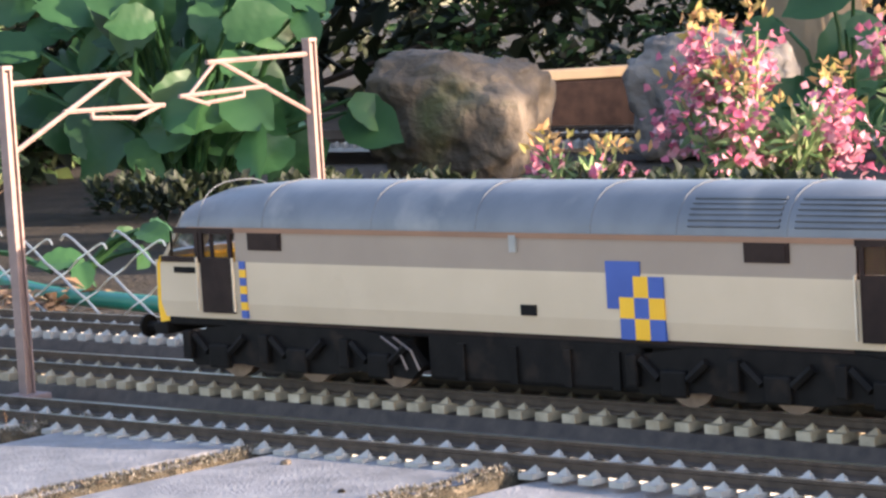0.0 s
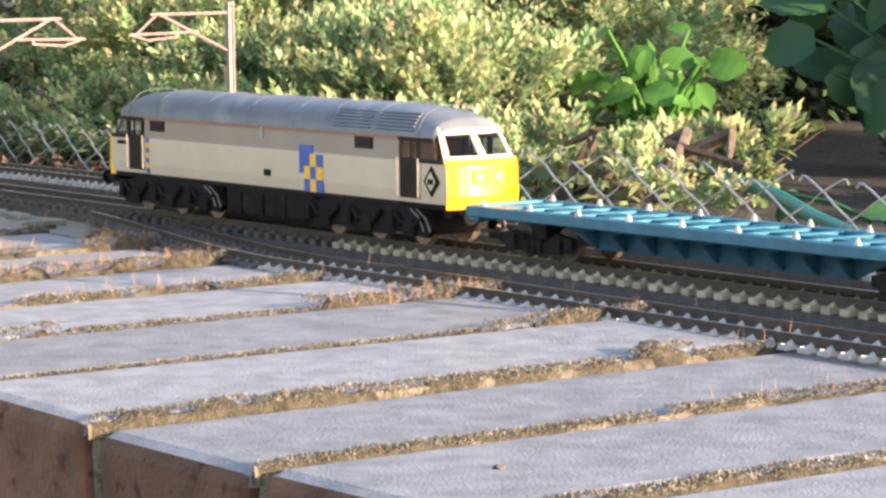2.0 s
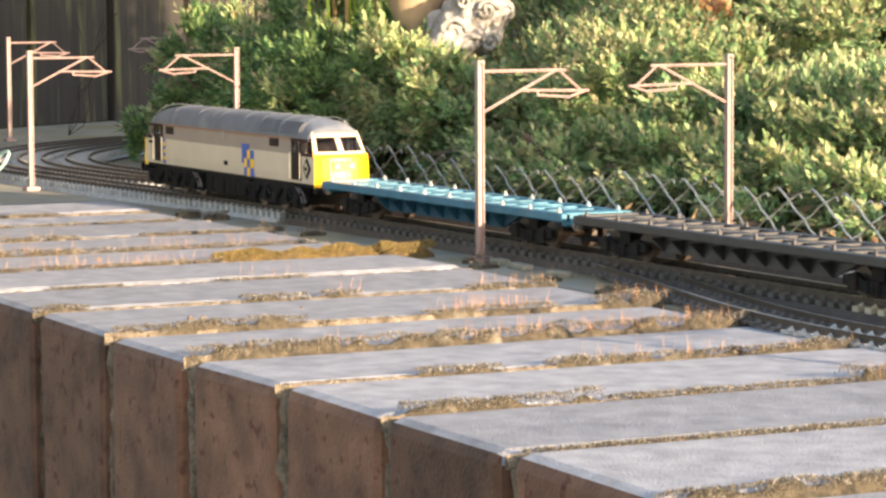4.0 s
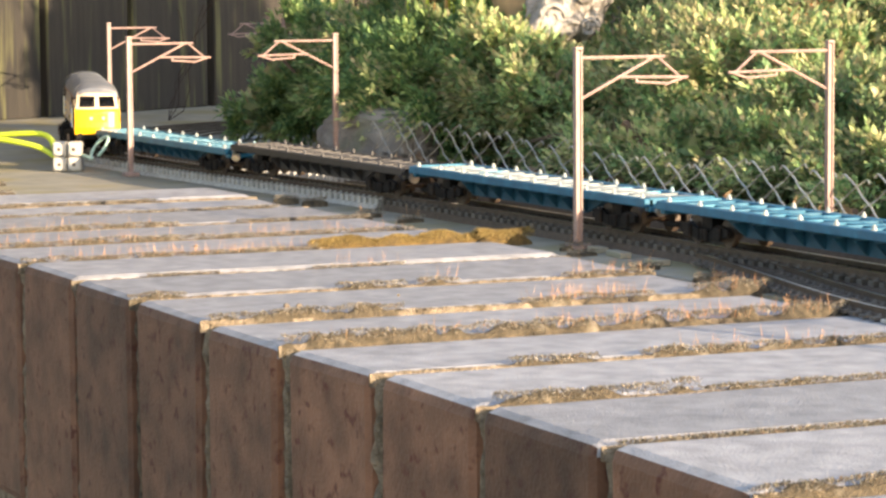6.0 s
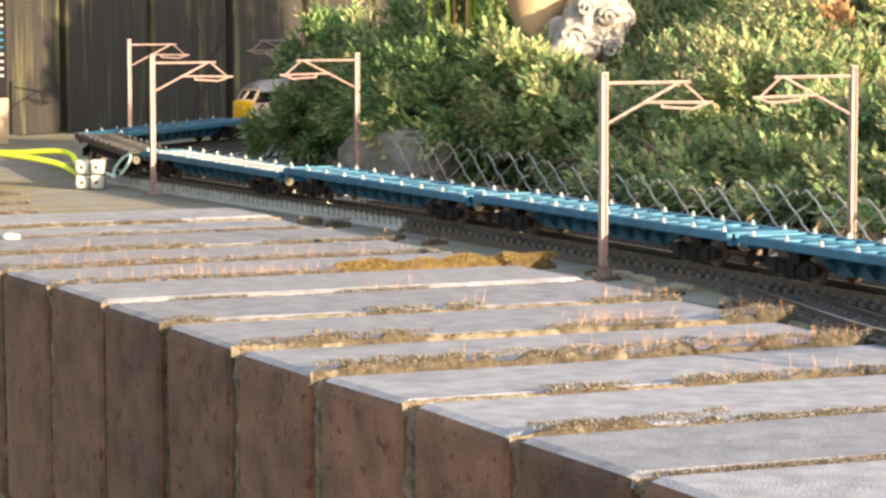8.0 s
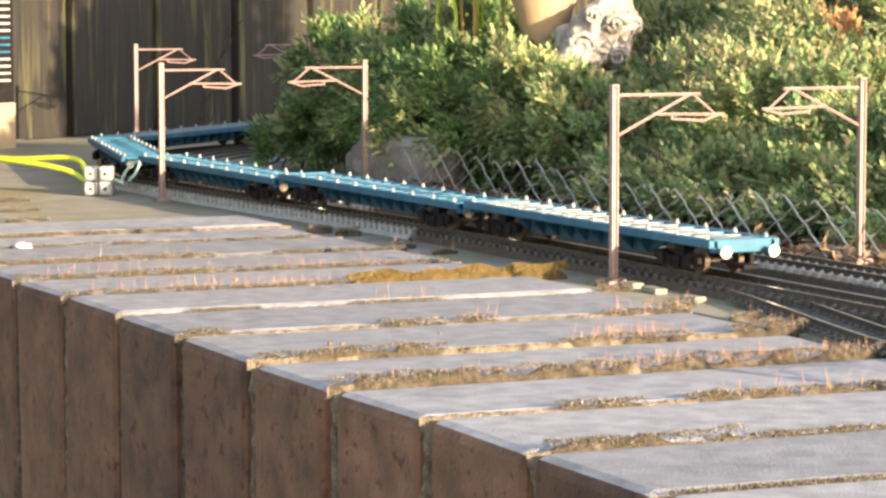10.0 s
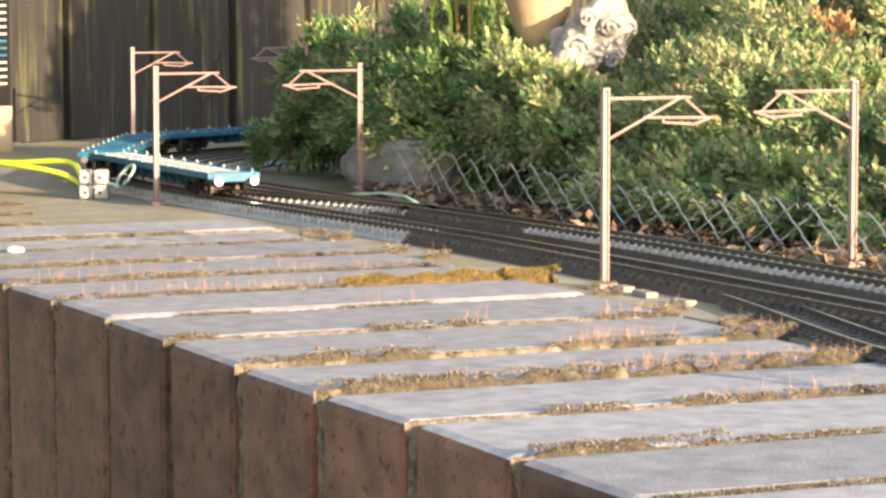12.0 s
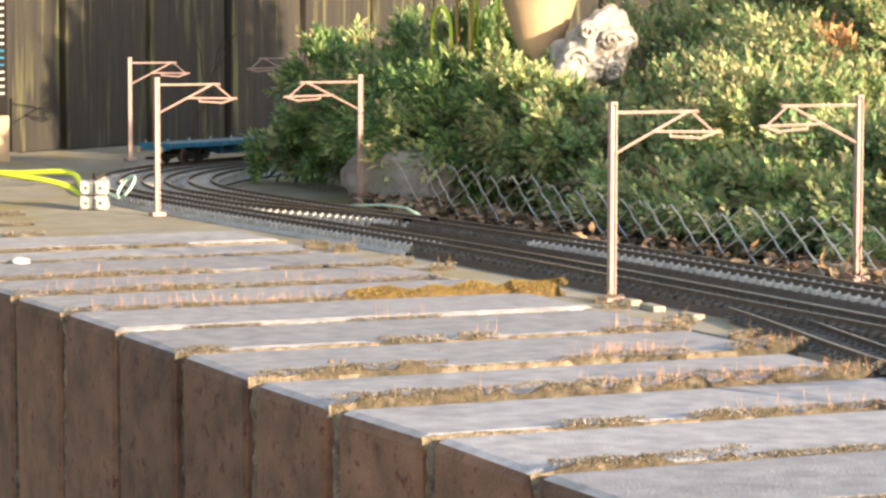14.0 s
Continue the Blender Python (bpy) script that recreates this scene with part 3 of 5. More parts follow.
        dp = part("depot_plate", bm, M_BLACK, lo, "black diamond depot plate with a pale centre")
        bm = bmesh.new()
        bm.faces.new([bm.verts.new((cx + a * r * 0.66, side * (LOCO_W + 0.0007), cz + b * r * 0.76)) for a, b in ((-1, 0), (0, -1), (1, 0), (0, 1))])
        part("plate_centre", bm, M_CREAM, dp)
        part("plate_mark", side_panel(cx - 0.0016, cx + 0.0016, cz - 0.0010, cz + 0.0008, side, 0.0009), M_BLACK, dp)
        part("number_bar", side_panel(-h + 0.0085, -h + 0.0165, ZSPLIT - 0.0031, ZSPLIT - 0.0016, side, 0.0003), M_BLACK, lo, "dark number bar")
        for k in range(7):
            part("stripe_cell", side_panel(-h + 0.0325, -h + 0.0345, Z0 + 0.0005 + k * 0.002, Z0 + 0.0025 + k * 0.002, side, 0.0004), M_YELLOW if k % 2 else M_BLUE, lo)
    # cab ends
    for end in (-1, 1):
        bm = bmesh.new()
        prof = [(0.0, Z0 - 0.0015), (0.0006, Z0 + 0.003), (0.0, ZSPLIT - 0.001), (-0.0012, ZSPLIT + 0.001)]
        cols = []
        for j in range(9):
            u = -1 + j / 4
            bow = -0.0035 * abs(u) ** 2.6
            cols.append([bm.verts.new((end * (h + 0.0015 + bow + dx), u * LOCO_W * 1.0, z)) for dx, z in prof])
        for a, b in zip(cols, cols[1:]):
            for k in range(3):
                bm.faces.new((a[k], b[k], b[k + 1], a[k + 1]))
        bmesh.ops.recalc_face_normals(bm, faces=bm.faces)
        r = bmesh.ops.solidify(bm, geom=bm.faces[:], thickness=0.003)
        yl = part("front_panel", bm, M_YELLOW, lo, "bright yellow warning panel", smooth=False)
        part("headcode_panel", box(end * (h + 0.0018) - 0.0004, end * (h + 0.0018) + 0.0004, -0.0065, 0.0065, ZSPLIT - 0.0075, ZSPLIT - 0.0025, 0.0002), M_YELLOW, yl)
        for y in (-0.004, 0.004):
            bm = bmesh.new()
            add_cyl(bm, (end * (h + 0.0023), y, ZSPLIT - 0.005), (1, 0, 0), 0.0011, 0.0006, 10)
            part("marker_light", bm, M_WHITE, yl)
        # raked windscreen frame with two panes
        def sp(u, v, out=0.0):
            z = ZSPLIT + 0.0006 + v * (ZCANT + 0.0035 - ZSPLIT)
            x = h - 0.0002 - 0.0035 * abs(u) ** 2.6 - v * 0.009 * (1 - 0.25 * abs(u) ** 2) + out
            return (end * x, u * (LOCO_W - 0.0005 - v * 0.0018), z)
        bm = bmesh.new()
        us, vs4 = (-1, -0.86, -0.61, -0.36, -0.10, 0.10, 0.36, 0.61, 0.86, 1), (0, 0.14, 0.45, 0.78, 1)
        g = [[bm.verts.new(sp(u, v)) for v in vs4] for u in us]
        for j in range(9):
            for k in range(4):
                if k in (1, 2) and j in (1, 2, 3, 5, 6, 7):
                    continue
                bm.faces.new((g[j][k], g[j + 1][k], g[j + 1][k + 1], g[j][k + 1]))
        bmesh.ops.recalc_face_normals(bm, faces=bm.faces)
        bmesh.ops.solidify(bm, geom=bm.faces[:], thickness=0.001)
        fr = part("windscreen_frame", bm, M_CREAM, lo, "pale windscreen surround")
        for u0, u1 in ((-0.87, -0.09), (0.09, 0.87)):
            bm = bmesh.new()
            gg = [[bm.verts.new(sp(u0 + (u1 - u0) * j / 5, 0.13 + 0.66 * k / 2, -0.0004)) for k in range(3)] for j in range(6)]
            for j in range(5):
                for k in range(2):
                    bm.faces.new((gg[j][k], gg[j + 1][k], gg[j + 1][k + 1], gg[j][k + 1]))
            bmesh.ops.recalc_face_normals(bm, faces=bm.faces)
            bmesh.ops.solidify(bm, geom=bm.faces[:], thickness=0.0004)
            part("windscreen_pane", bm, M_GLASS, fr)
        # brow of the roof over the windscreen
        bm = bmesh.new()
        secA = loco_section(end * (h - 0.011), w=LOCO_W * 0.985, drop=0.004)
        rows = []
        for k, s in enumerate((0, 0.5, 1)):
            row = []
            for (x, y, z) in secA[3:]:
                u = y / LOCO_W
                row.append((end * (abs(x) + s * 0.0035 * (1 - 0.6 * u * u)), y * (1 - 0.03 * s), z - s * s * (z - ZCANT) * 0.45))
            rows.append(row)
        for sg in (1, -1):
            vv = [[bm.verts.new((x, sg * y, z)) for x, y, z in r] for r in rows]
            for a, b in zip(vv, vv[1:]):
                for k in range(len(a) - 1):
                    bm.faces.new((a[k], a[k + 1], b[k + 1], b[k]))
        bmesh.ops.remove_doubles(bm, verts=bm.verts, dist=1e-6)
        bmesh.ops.recalc_face_normals(bm, faces=bm.faces)
        part("roof_brow", bm, M_ROOF, lo, smooth=True)
        # buffer beam, buffers and coupling
        bb = part("buffer_beam", box(min(end * (h - 0.004), end * (h + 0.001)), max(end * (h - 0.004), end * (h + 0.001)), -0.0148, 0.0148, 0.0170, Z0 - 0.0016, 0.0005), M_BLACK, lo)
        for y in (-0.0115, 0.0115):
            bm = bmesh.new()
            add_cyl(bm, (end * (h + 0.0035), y, 0.0185), (end, 0, 0), 0.0012, 0.006, 10)
            add_cyl(bm, (end * (h + 0.0068), y, 0.0185), (end, 0, 0), 0.0029, 0.0009, 14)
            part("buffer", bm, M_BLACK, bb)
        part("coupling_hook", tube([(end * (h - 0.002), 0, 0.012), (end * (h + 0.006), 0, 0.012), (end * (h + 0.0075), 0, 0.0145)], 0.0009, 6), M_STEEL, bb)
    part("underframe", box(-h + 0.004, h - 0.004, -0.0140, 0.0140, 0.0195, Z0, 0.0005), M_BLACK, lo)
    tank = part("fuel_tank", box(-0.030, 0.034, -0.0140, 0.0140, 0.0095, 0.0210, 0.0012), M_BLACK, lo)
    for side in (-1, 1):
        for x in (-0.02, -0.004, 0.012, 0.026):
            part("tank_strap", box(x, x + 0.0022, side * 0.0142 - 0.0005, side * 0.0142 + 0.0005, 0.010, 0.0185), M_BLACK, tank)
    bogies = []
    for bx in (-0.0715, 0.0715):
        bg = empty("bogie", pose(bx, 0, 0))
        bg.parent = lo
        for side in (-1, 1):
            bm = bmesh.new()
            prof = [(-0.041, 0.0130), (-0.036, 0.0185), (-0.022, 0.0205), (0.022, 0.0205), (0.036, 0.0185), (0.041, 0.0130), (0.037, 0.0096), (0.020, 0.0108), (0.010, 0.0094), (-0.010, 0.0094), (-0.020, 0.0108), (-0.037, 0.0096)]
            a = [bm.verts.new((x, side * 0.0128, z)) for x, z in prof]
            b = [bm.verts.new((x, side * 0.0150, z)) for x, z in prof]
            bm.faces.new(a), bm.faces.new(b[::-1])
            for k in range(len(prof)):
                bm.faces.new((a[k], a[(k + 1) % len(prof)], b[(k + 1) % len(prof)], b[k]))
            bmesh.ops.recalc_face_normals(bm, faces=bm.faces)
            for x in (-0.0275, 0, 0.0275):
                add_box(bm, x - 0.0035, x + 0.0035, side * 0.0145, side * 0.0165, 0.0095, 0.0155, bevel=0.0006)
                add_tube(bm, [(x - 0.009, side * 0.0155, 0.0175), (x - 0.004, side * 0.0158, 0.0135)], 0.0011, 6)
                add_tube(bm, [(x + 0.009, side * 0.0155, 0.0175), (x + 0.004, side * 0.0158, 0.0135)], 0.0011, 6)
                add_box(bm, x - 0.0125, x - 0.0095, side * 0.0145, side * 0.0168, 0.0115, 0.0185, bevel=0.0004)
            part("side_frame", bm, M_BLACK, bg)
            part("sand_pipe", tube([(0.033, side * 0.0162, 0.0195), (0.0385, side * 0.0162, 0.0165), (0.0405, side * 0.0158, 0.012)], 0.00030, 5), M_WHEEL, bg)
            part("brake_pipe", tube([(0.029, side * 0.0162, 0.0195), (0.0345, side * 0.0162, 0.0165), (0.0365, side * 0.0158, 0.012)], 0.00030, 5), M_WHEEL, bg)
        for x in (-0.0275, 0, 0.0275):
            bm = bmesh.new()
            for side in (-1, 1):
                add_cyl(bm, (x, side * 0.0086, RAIL_TOP + 0.0068), (0, 1, 0), 0.0068, 0.0026, 22)
            add_cyl(bm, (x, 0, RAIL_TOP + 0.0068), (0, 1, 0), 0.0012, 0.017, 8)
            part("wheelset", bm, M_WHEEL, bg)
        part("bogie_frame", box(-0.036, 0.036, -0.0125, 0.0125, 0.0105, 0.0195, 0.0006), M_BLACK, bg)
        bogies.append((bg, bx))
    return lo, bogies


# ---- container flats ----
FLAT_L, FLAT_W, DECK_Z = 0.250, 0.0148, 0.0228


def container_flat(deck_mat, side_mat, label):
    fl = empty("container_flat", label=label, category="flat wagon", group="container flats")
    h = FLAT_L / 2
    # deck: two long sills, end beams and cross members with openings between
    for side in (-1, 1):
        bm = bmesh.new()
        add_box(bm, -h, h, side * (FLAT_W - 0.0022), side * (FLAT_W + 0.0022), DECK_Z - 0.0036, DECK_Z, bevel=0.0004)
        part("side_sill", bm, side_mat, fl)
        bm = bmesh.new()
        # deep trussed girder between the bogies
        prof = [(-0.076, DECK_Z - 0.0045), (-0.060, 0.0122), (0.060, 0.0122), (0.076, DECK_Z - 0.0045)]
        a = [bm.verts.new((x, side * 0.0098, z)) for x, z in prof]
        b = [bm.verts.new((x, side * 0.0112, z)) for x, z in prof]
        bm.faces.new(a), bm.faces.new(b[::-1])
        for k in range(4):
            bm.faces.new((a[k], a[(k + 1) % 4], b[(k + 1) % 4], b[k]))
        bmesh.ops.recalc_face_normals(bm, faces=bm.faces)
        gd = part("girder", bm, M_FLAT_SHADE if side_mat in (M_FLAT, M_TEAL) else side_mat, fl, "girder, its under-deck shade painted in on blue wagons")
        for k in range(9):
            x = -0.060 + k * 0.015
            bm = bmesh.new()
            vs = [bm.verts.new(v) for v in ((x - 0.0006, side * 0.0113, DECK_Z - 0.0045), (x + 0.0006, side * 0.0113, DECK_Z - 0.0045), (x + 0.0006, side * 0.0113, 0.0124), (x - 0.0006, side * 0.0113, 0.0124),
                                            (x - 0.0006, side * 0.0172, DECK_Z - 0.0045), (x + 0.0006, side * 0.0172, DECK_Z - 0.0045))]
            bm.faces.new((vs[0], vs[3], vs[4])), bm.faces.new((vs[1], vs[5], vs[2])), bm.faces.new((vs[4], vs[3], vs[2], vs[5])), bm.faces.new((vs[0], vs[1], vs[2], vs[3])), bm.faces.new((vs[0], vs[4], vs[5], vs[1]))
            bmesh.ops.recalc_face_normals(bm, faces=bm.faces)
            part("bracket", bm, M_FLAT_SHADE if side_mat in (M_FLAT, M_TEAL) else side_mat, gd)
    for x in (-h + 0.002, h - 0.002):
        part("end_beam", box(x - 0.002, x + 0.002, -FLAT_W, FLAT_W, DECK_Z - 0.0055, DECK_Z + 0.0003, 0.0004), side_mat, fl)
    part("spine", box(-h + 0.004, h - 0.004, -0.0040, 0.0040, DECK_Z - 0.005, DECK_Z - 0.0004), deck_mat, fl)
    n = 17
    for k in range(n):
        x = -h + 0.012 + k * (FLAT_L - 0.024) / (n - 1)
        wide = 0.0035 if k % 4 == 0 else 0.0016
        part("cross_member", box(x - wide, x + wide, -FLAT_W + 0.002, FLAT_W - 0.002, DECK_Z - 0.0035, DECK_Z - 0.0001, 0.0002), deck_mat, fl)
    for x in (-h + 0.05, -h + 0.10, h - 0.10, h - 0.05, 0):
        part("deck_plate", box(x - 0.015, x + 0.015, -FLAT_W + 0.002, FLAT_W - 0.002, DECK_Z - 0.0030, DECK_Z - 0.0012), deck_mat, fl)
    for k in range(10):
        x = -h + 0.007 + k * (FLAT_L - 0.014) / 9
        for side in (-1, 1):
            bm = bmesh.new()
            add_cyl(bm, (x, side * (FLAT_W - 0.0005), DECK_Z + 0.0010), (0, 0, 1), 0.0014, 0.0022, 6, 0.0005)
            part("container_spigot", bm, M_FLAT_BLACK if deck_mat is M_FLAT_BLACK else M_FLAT_GREY, fl, "peg for locking containers")
    bogies = []
    for bx in (-0.090, 0.090):
        bg = empty("bogie", pose(bx, 0, 0))
        bg.parent = fl
        part("bolster", box(-0.004, 0.004, -0.012, 0.012, 0.0115, DECK_Z - 0.0046), M_BLACK, bg)
        for side in (-1, 1):
            bm = bmesh.new()
            prof = [(-0.0195, 0.0145), (-0.012, 0.0160), (-0.005, 0.0125), (0.005, 0.0125), (0.012, 0.0160), (0.0195, 0.0145), (0.0195, 0.0115), (0.006, 0.0090), (-0.006, 0.0090), (-0.0195, 0.0115)]
            a = [bm.verts.new((x, side * 0.0118, z)) for x, z in prof]
            b = [bm.verts.new((x, side * 0.0138, z)) for x, z in prof]
            bm.faces.new(a), bm.faces.new(b[::-1])
            for k in range(len(prof)):
                bm.faces.new((a[k], a[(k + 1) % len(prof)], b[(k + 1) % len(prof)], b[k]))
            bmesh.ops.recalc_face_normals(bm, faces=bm.faces)
            for x in (-0.0125, 0.0125):
                add_box(bm, x - 0.0026, x + 0.0026, side * 0.0132, side * 0.0152, 0.0095, 0.0150, bevel=0.0005)
            for x in (-0.003, 0.0, 0.003):
                add_cyl(bm, (x, side * 0.0140, 0.0112), (0, 0, 1), 0.0012, 0.005, 7)
            part("side_frame", bm, M_BLACK, bg)
        for x in (-0.0125, 0.0125):
            bm = bmesh.new()
            for side in (-1, 1):
                add_cyl(bm, (x, side * 0.0082, RAIL_TOP + 0.0058), (0, 1, 0), 0.0058, 0.0024, 20)
            add_cyl(bm, (x, 0, RAIL_TOP + 0.0058), (0, 1, 0), 0.0011, 0.017, 8)
            part("wheelset", bm, M_RAIL, bg)
        bogies.append((bg, bx))
    for end in (-1, 1):
        for y in (-0.0115, 0.0115):
            bm = bmesh.new()
            add_cyl(bm, (end * (h + 0.0025), y, 0.0180), (end, 0, 0), 0.0012, 0.005, 8)
            add_cyl(bm, (end * (h + 0.0048), y, 0.0180), (end, 0, 0), 0.0026, 0.0008, 12)
            part("buffer", bm, M_STEEL, fl)
        part("coupling", box(min(end * (h - 0.006), end * (h + 0.006)), max(end * (h - 0.006), end * (h + 0.006)), -0.0035, 0.0035, 0.0105, 0.0125, 0.0003), M_BLACK, fl)
    return fl, bogies


PITCH = 0.260
TRAIN = []
TRAIN.append((*locomotive(), 0.0))
FLATS = ((M_TEAL, M_TEAL, "bright blue container flat wagon with pale pegs"), (M_FLAT_BLACK, M_FLAT_BLACK, "black container flat wagon"),
         (M_FLAT_GREY, M_FLAT, "blue container flat wagon with a weathered grey deck"), (M_FLAT, M_FLAT, "bright blue container flat wagon with pale pegs"),
         (M_FLAT, M_FLAT, "bright blue container flat wagon with pale pegs"), (M_FLAT, M_FLAT, "bright blue container flat wagon with pale pegs"),
         (M_FLAT_GREY, M_FLAT, "blue container flat wagon with a weathered grey deck"))
for i, (dm, sm, lb) in enumerate(FLATS):
    TRAIN.append((*container_flat(dm, sm, lb), (LOCO_L + FLAT_L) / 2 + 0.012 + i * PITCH))


# ---- garden ----
def bush(name, blobs, n, leaf, mats, label, tips=0.2, seed=1, category="shrub", stems=14, sprig=9, droop=0.0, heart=True, inner=None):
    """A shrub: woody stems and a crown of leafy sprigs on lumpy masses. blobs: (x, y, z, rx, ry, rz)."""
    rng = np.random.default_rng(seed)
    th = empty(name, pose(*[float(np.mean([b[i] for b in blobs])) for i in (0, 1)], -0.003), label=label, category=category)
    ox, oy = th.location.x, th.location.y
    bl = np.array(blobs, float)
    vol = bl[:, 3] * bl[:, 4] * bl[:, 5]
    k = n // sprig
    which = rng.choice(len(bl), k, p=(vol ** 0.67) / (vol ** 0.67).sum())
    # sprigs gather in clumps, with dim gaps between them
    clumps = max(10, k // 26)
    heads = unit_rows(clumps, rng)
    own = rng.integers(0, clumps, k)
    which = which[own % k]
    d = heads[own] + rng.normal(size=(k, 3)) * 0.085
    d /= np.linalg.norm(d, axis=1, keepdims=True)
    lift = rng.uniform(0.80, 1.06, clumps)[own]
    rad = lift * (1 - 0.22 * rng.random(k) ** 1.5)
    bright = (rng.random(clumps) < tips * 1.5)[own] & (rng.random(k) < 0.75)
    lump = np.array([1 + 0.34 * noise.noise(Vector(v) * 2.6 + Vector((w * 3.1, seed, 0))) + 0.2 * noise.noise(Vector(v) * 6.5 + Vector((w, seed * 2, 5))) for v, w in zip(d, which)])
    c = bl[which, :3] + d * bl[which, 3:6] * (rad * lump)[:, None]
    keep = c[:, 2] > 0.004
    c, d, which, rad, bright = c[keep], d[keep], which[keep], rad[keep], bright[keep]
    k = len(c)
    out = d / bl[which, 3:6]
    out /= np.linalg.norm(out, axis=1, keepdims=True)
    ax = out + unit_rows(k, rng) * 0.6 + np.array([0, 0, 0.35 - droop])
    ax /= np.linalg.norm(ax, axis=1, keepdims=True)
    L0, W0 = leaf
    j = np.repeat(np.arange(k), sprig)
    t = np.tile(np.linspace(0, 1, sprig), k)
    pos = c[j] + ax[j] * (t * L0 * 2.4)[:, None] + rng.normal(size=(k * sprig, 3)) * L0 * 0.15
    side = unit_rows(k * sprig, rng)
    side -= ax[j] * (side * ax[j]).sum(1, keepdims=True)
    dirs = ax[j] * (0.35 + 0.7 * t)[:, None] + side * (1.05 - 0.6 * t)[:, None]
    ln = L0 * (0.65 + 0.6 * rng.random(k * sprig)) * np.repeat(0.8 + 0.5 * rng.random(k), sprig)
    is_tip = np.repeat(bright, sprig) & (t > 0.3)
    pos[:, 0] -= ox
    pos[:, 1] -= oy
    cards("crown", mats, pos, dirs, np.tile([[0.1, 0.05, 1.0]], (k * sprig, 1)) + rng.normal(size=(k * sprig, 3)) * 0.4, ln, ln * (W0 / L0), th, "stuff", pick=is_tip.astype(int) if len(mats) > 1 else None)
    for i in range(stems):
        b = bl[rng.integers(len(bl))]
        base = Vector((b[0] - ox + rng.normal() * b[3] * 0.15, b[1] - oy + rng.normal() * b[4] * 0.15, 0))
        dv = unit_rows(1, rng)[0]
        end = Vector((b[0] - ox + dv[0] * b[3] * 0.9, b[1] - oy + dv[1] * b[4] * 0.9, max(0.02, b[2] + abs(dv[2]) * b[5] * 0.85)))
        mid = (base + end) / 2 + Vector((rng.normal() * 0.02, rng.normal() * 0.02, 0.02))
        part("stem", (lambda bm: (add_tube(bm, [base, (base + mid) / 2, mid, (mid + end) / 2, end], [float(w * min(1.0, b[3] * 8)) for w in (0.004, 0.0035, 0.003, 0.002, 0.001)], 5), bm)[1])(bmesh.new()), M_BARK, th)
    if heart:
        # dim heart of twigs and leaves, its shade put into their darker colour
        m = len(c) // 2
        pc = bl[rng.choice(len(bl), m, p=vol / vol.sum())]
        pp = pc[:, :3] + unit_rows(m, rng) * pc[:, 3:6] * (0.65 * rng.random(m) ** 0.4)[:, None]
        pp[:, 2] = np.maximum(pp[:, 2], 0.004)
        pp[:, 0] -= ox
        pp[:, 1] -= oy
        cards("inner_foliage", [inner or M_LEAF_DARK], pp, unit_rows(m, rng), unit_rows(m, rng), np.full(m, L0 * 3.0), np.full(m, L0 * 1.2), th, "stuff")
    return th


SHRUB = (M_LEAF_OLIVE, M_LEAF_TIP)
bush("shrub", [(-0.42, 0.49, 0.02, 0.11, 0.05, 0.045), (-0.30, 0.53, 0.035, 0.15, 0.09, 0.065), (-0.55, 0.62, 0.06, 0.13, 0.08, 0.07), (-0.38, 0.70, 0.08, 0.22, 0.14, 0.10), (-0.10, 0.54, 0.03, 0.14, 0.09, 0.05), (-0.26, 0.452, 0.010, 0.20, 0.034, 0.032), (-0.475, 0.468, 0.040, 0.060, 0.036, 0.038), (-0.53, 0.462, 0.060, 0.050, 0.030, 0.034), (-0.14, 0.475, 0.026, 0.09, 0.040, 0.036)],
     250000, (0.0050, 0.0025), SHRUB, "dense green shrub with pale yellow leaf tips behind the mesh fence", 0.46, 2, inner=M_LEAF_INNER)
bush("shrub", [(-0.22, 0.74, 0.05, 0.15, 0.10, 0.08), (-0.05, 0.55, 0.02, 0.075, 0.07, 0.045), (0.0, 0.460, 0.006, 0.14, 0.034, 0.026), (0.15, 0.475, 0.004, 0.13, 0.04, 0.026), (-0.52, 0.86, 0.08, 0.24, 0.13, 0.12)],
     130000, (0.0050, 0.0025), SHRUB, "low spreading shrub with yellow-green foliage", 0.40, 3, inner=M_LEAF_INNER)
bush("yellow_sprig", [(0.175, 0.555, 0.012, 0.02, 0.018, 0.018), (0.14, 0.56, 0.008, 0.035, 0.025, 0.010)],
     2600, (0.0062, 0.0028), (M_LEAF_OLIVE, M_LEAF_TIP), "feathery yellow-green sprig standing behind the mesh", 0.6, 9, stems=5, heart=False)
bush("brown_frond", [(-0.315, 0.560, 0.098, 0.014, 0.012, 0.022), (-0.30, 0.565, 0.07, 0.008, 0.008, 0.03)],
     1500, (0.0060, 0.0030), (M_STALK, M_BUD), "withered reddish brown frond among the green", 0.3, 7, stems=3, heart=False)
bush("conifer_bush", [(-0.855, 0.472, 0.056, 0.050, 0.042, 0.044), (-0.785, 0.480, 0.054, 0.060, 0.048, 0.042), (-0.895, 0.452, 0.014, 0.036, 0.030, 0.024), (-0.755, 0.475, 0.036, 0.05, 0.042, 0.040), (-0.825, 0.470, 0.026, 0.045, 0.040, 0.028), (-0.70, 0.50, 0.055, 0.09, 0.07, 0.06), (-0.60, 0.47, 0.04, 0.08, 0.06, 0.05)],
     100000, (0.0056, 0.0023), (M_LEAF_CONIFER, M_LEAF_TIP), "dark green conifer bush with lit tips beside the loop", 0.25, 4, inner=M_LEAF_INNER)
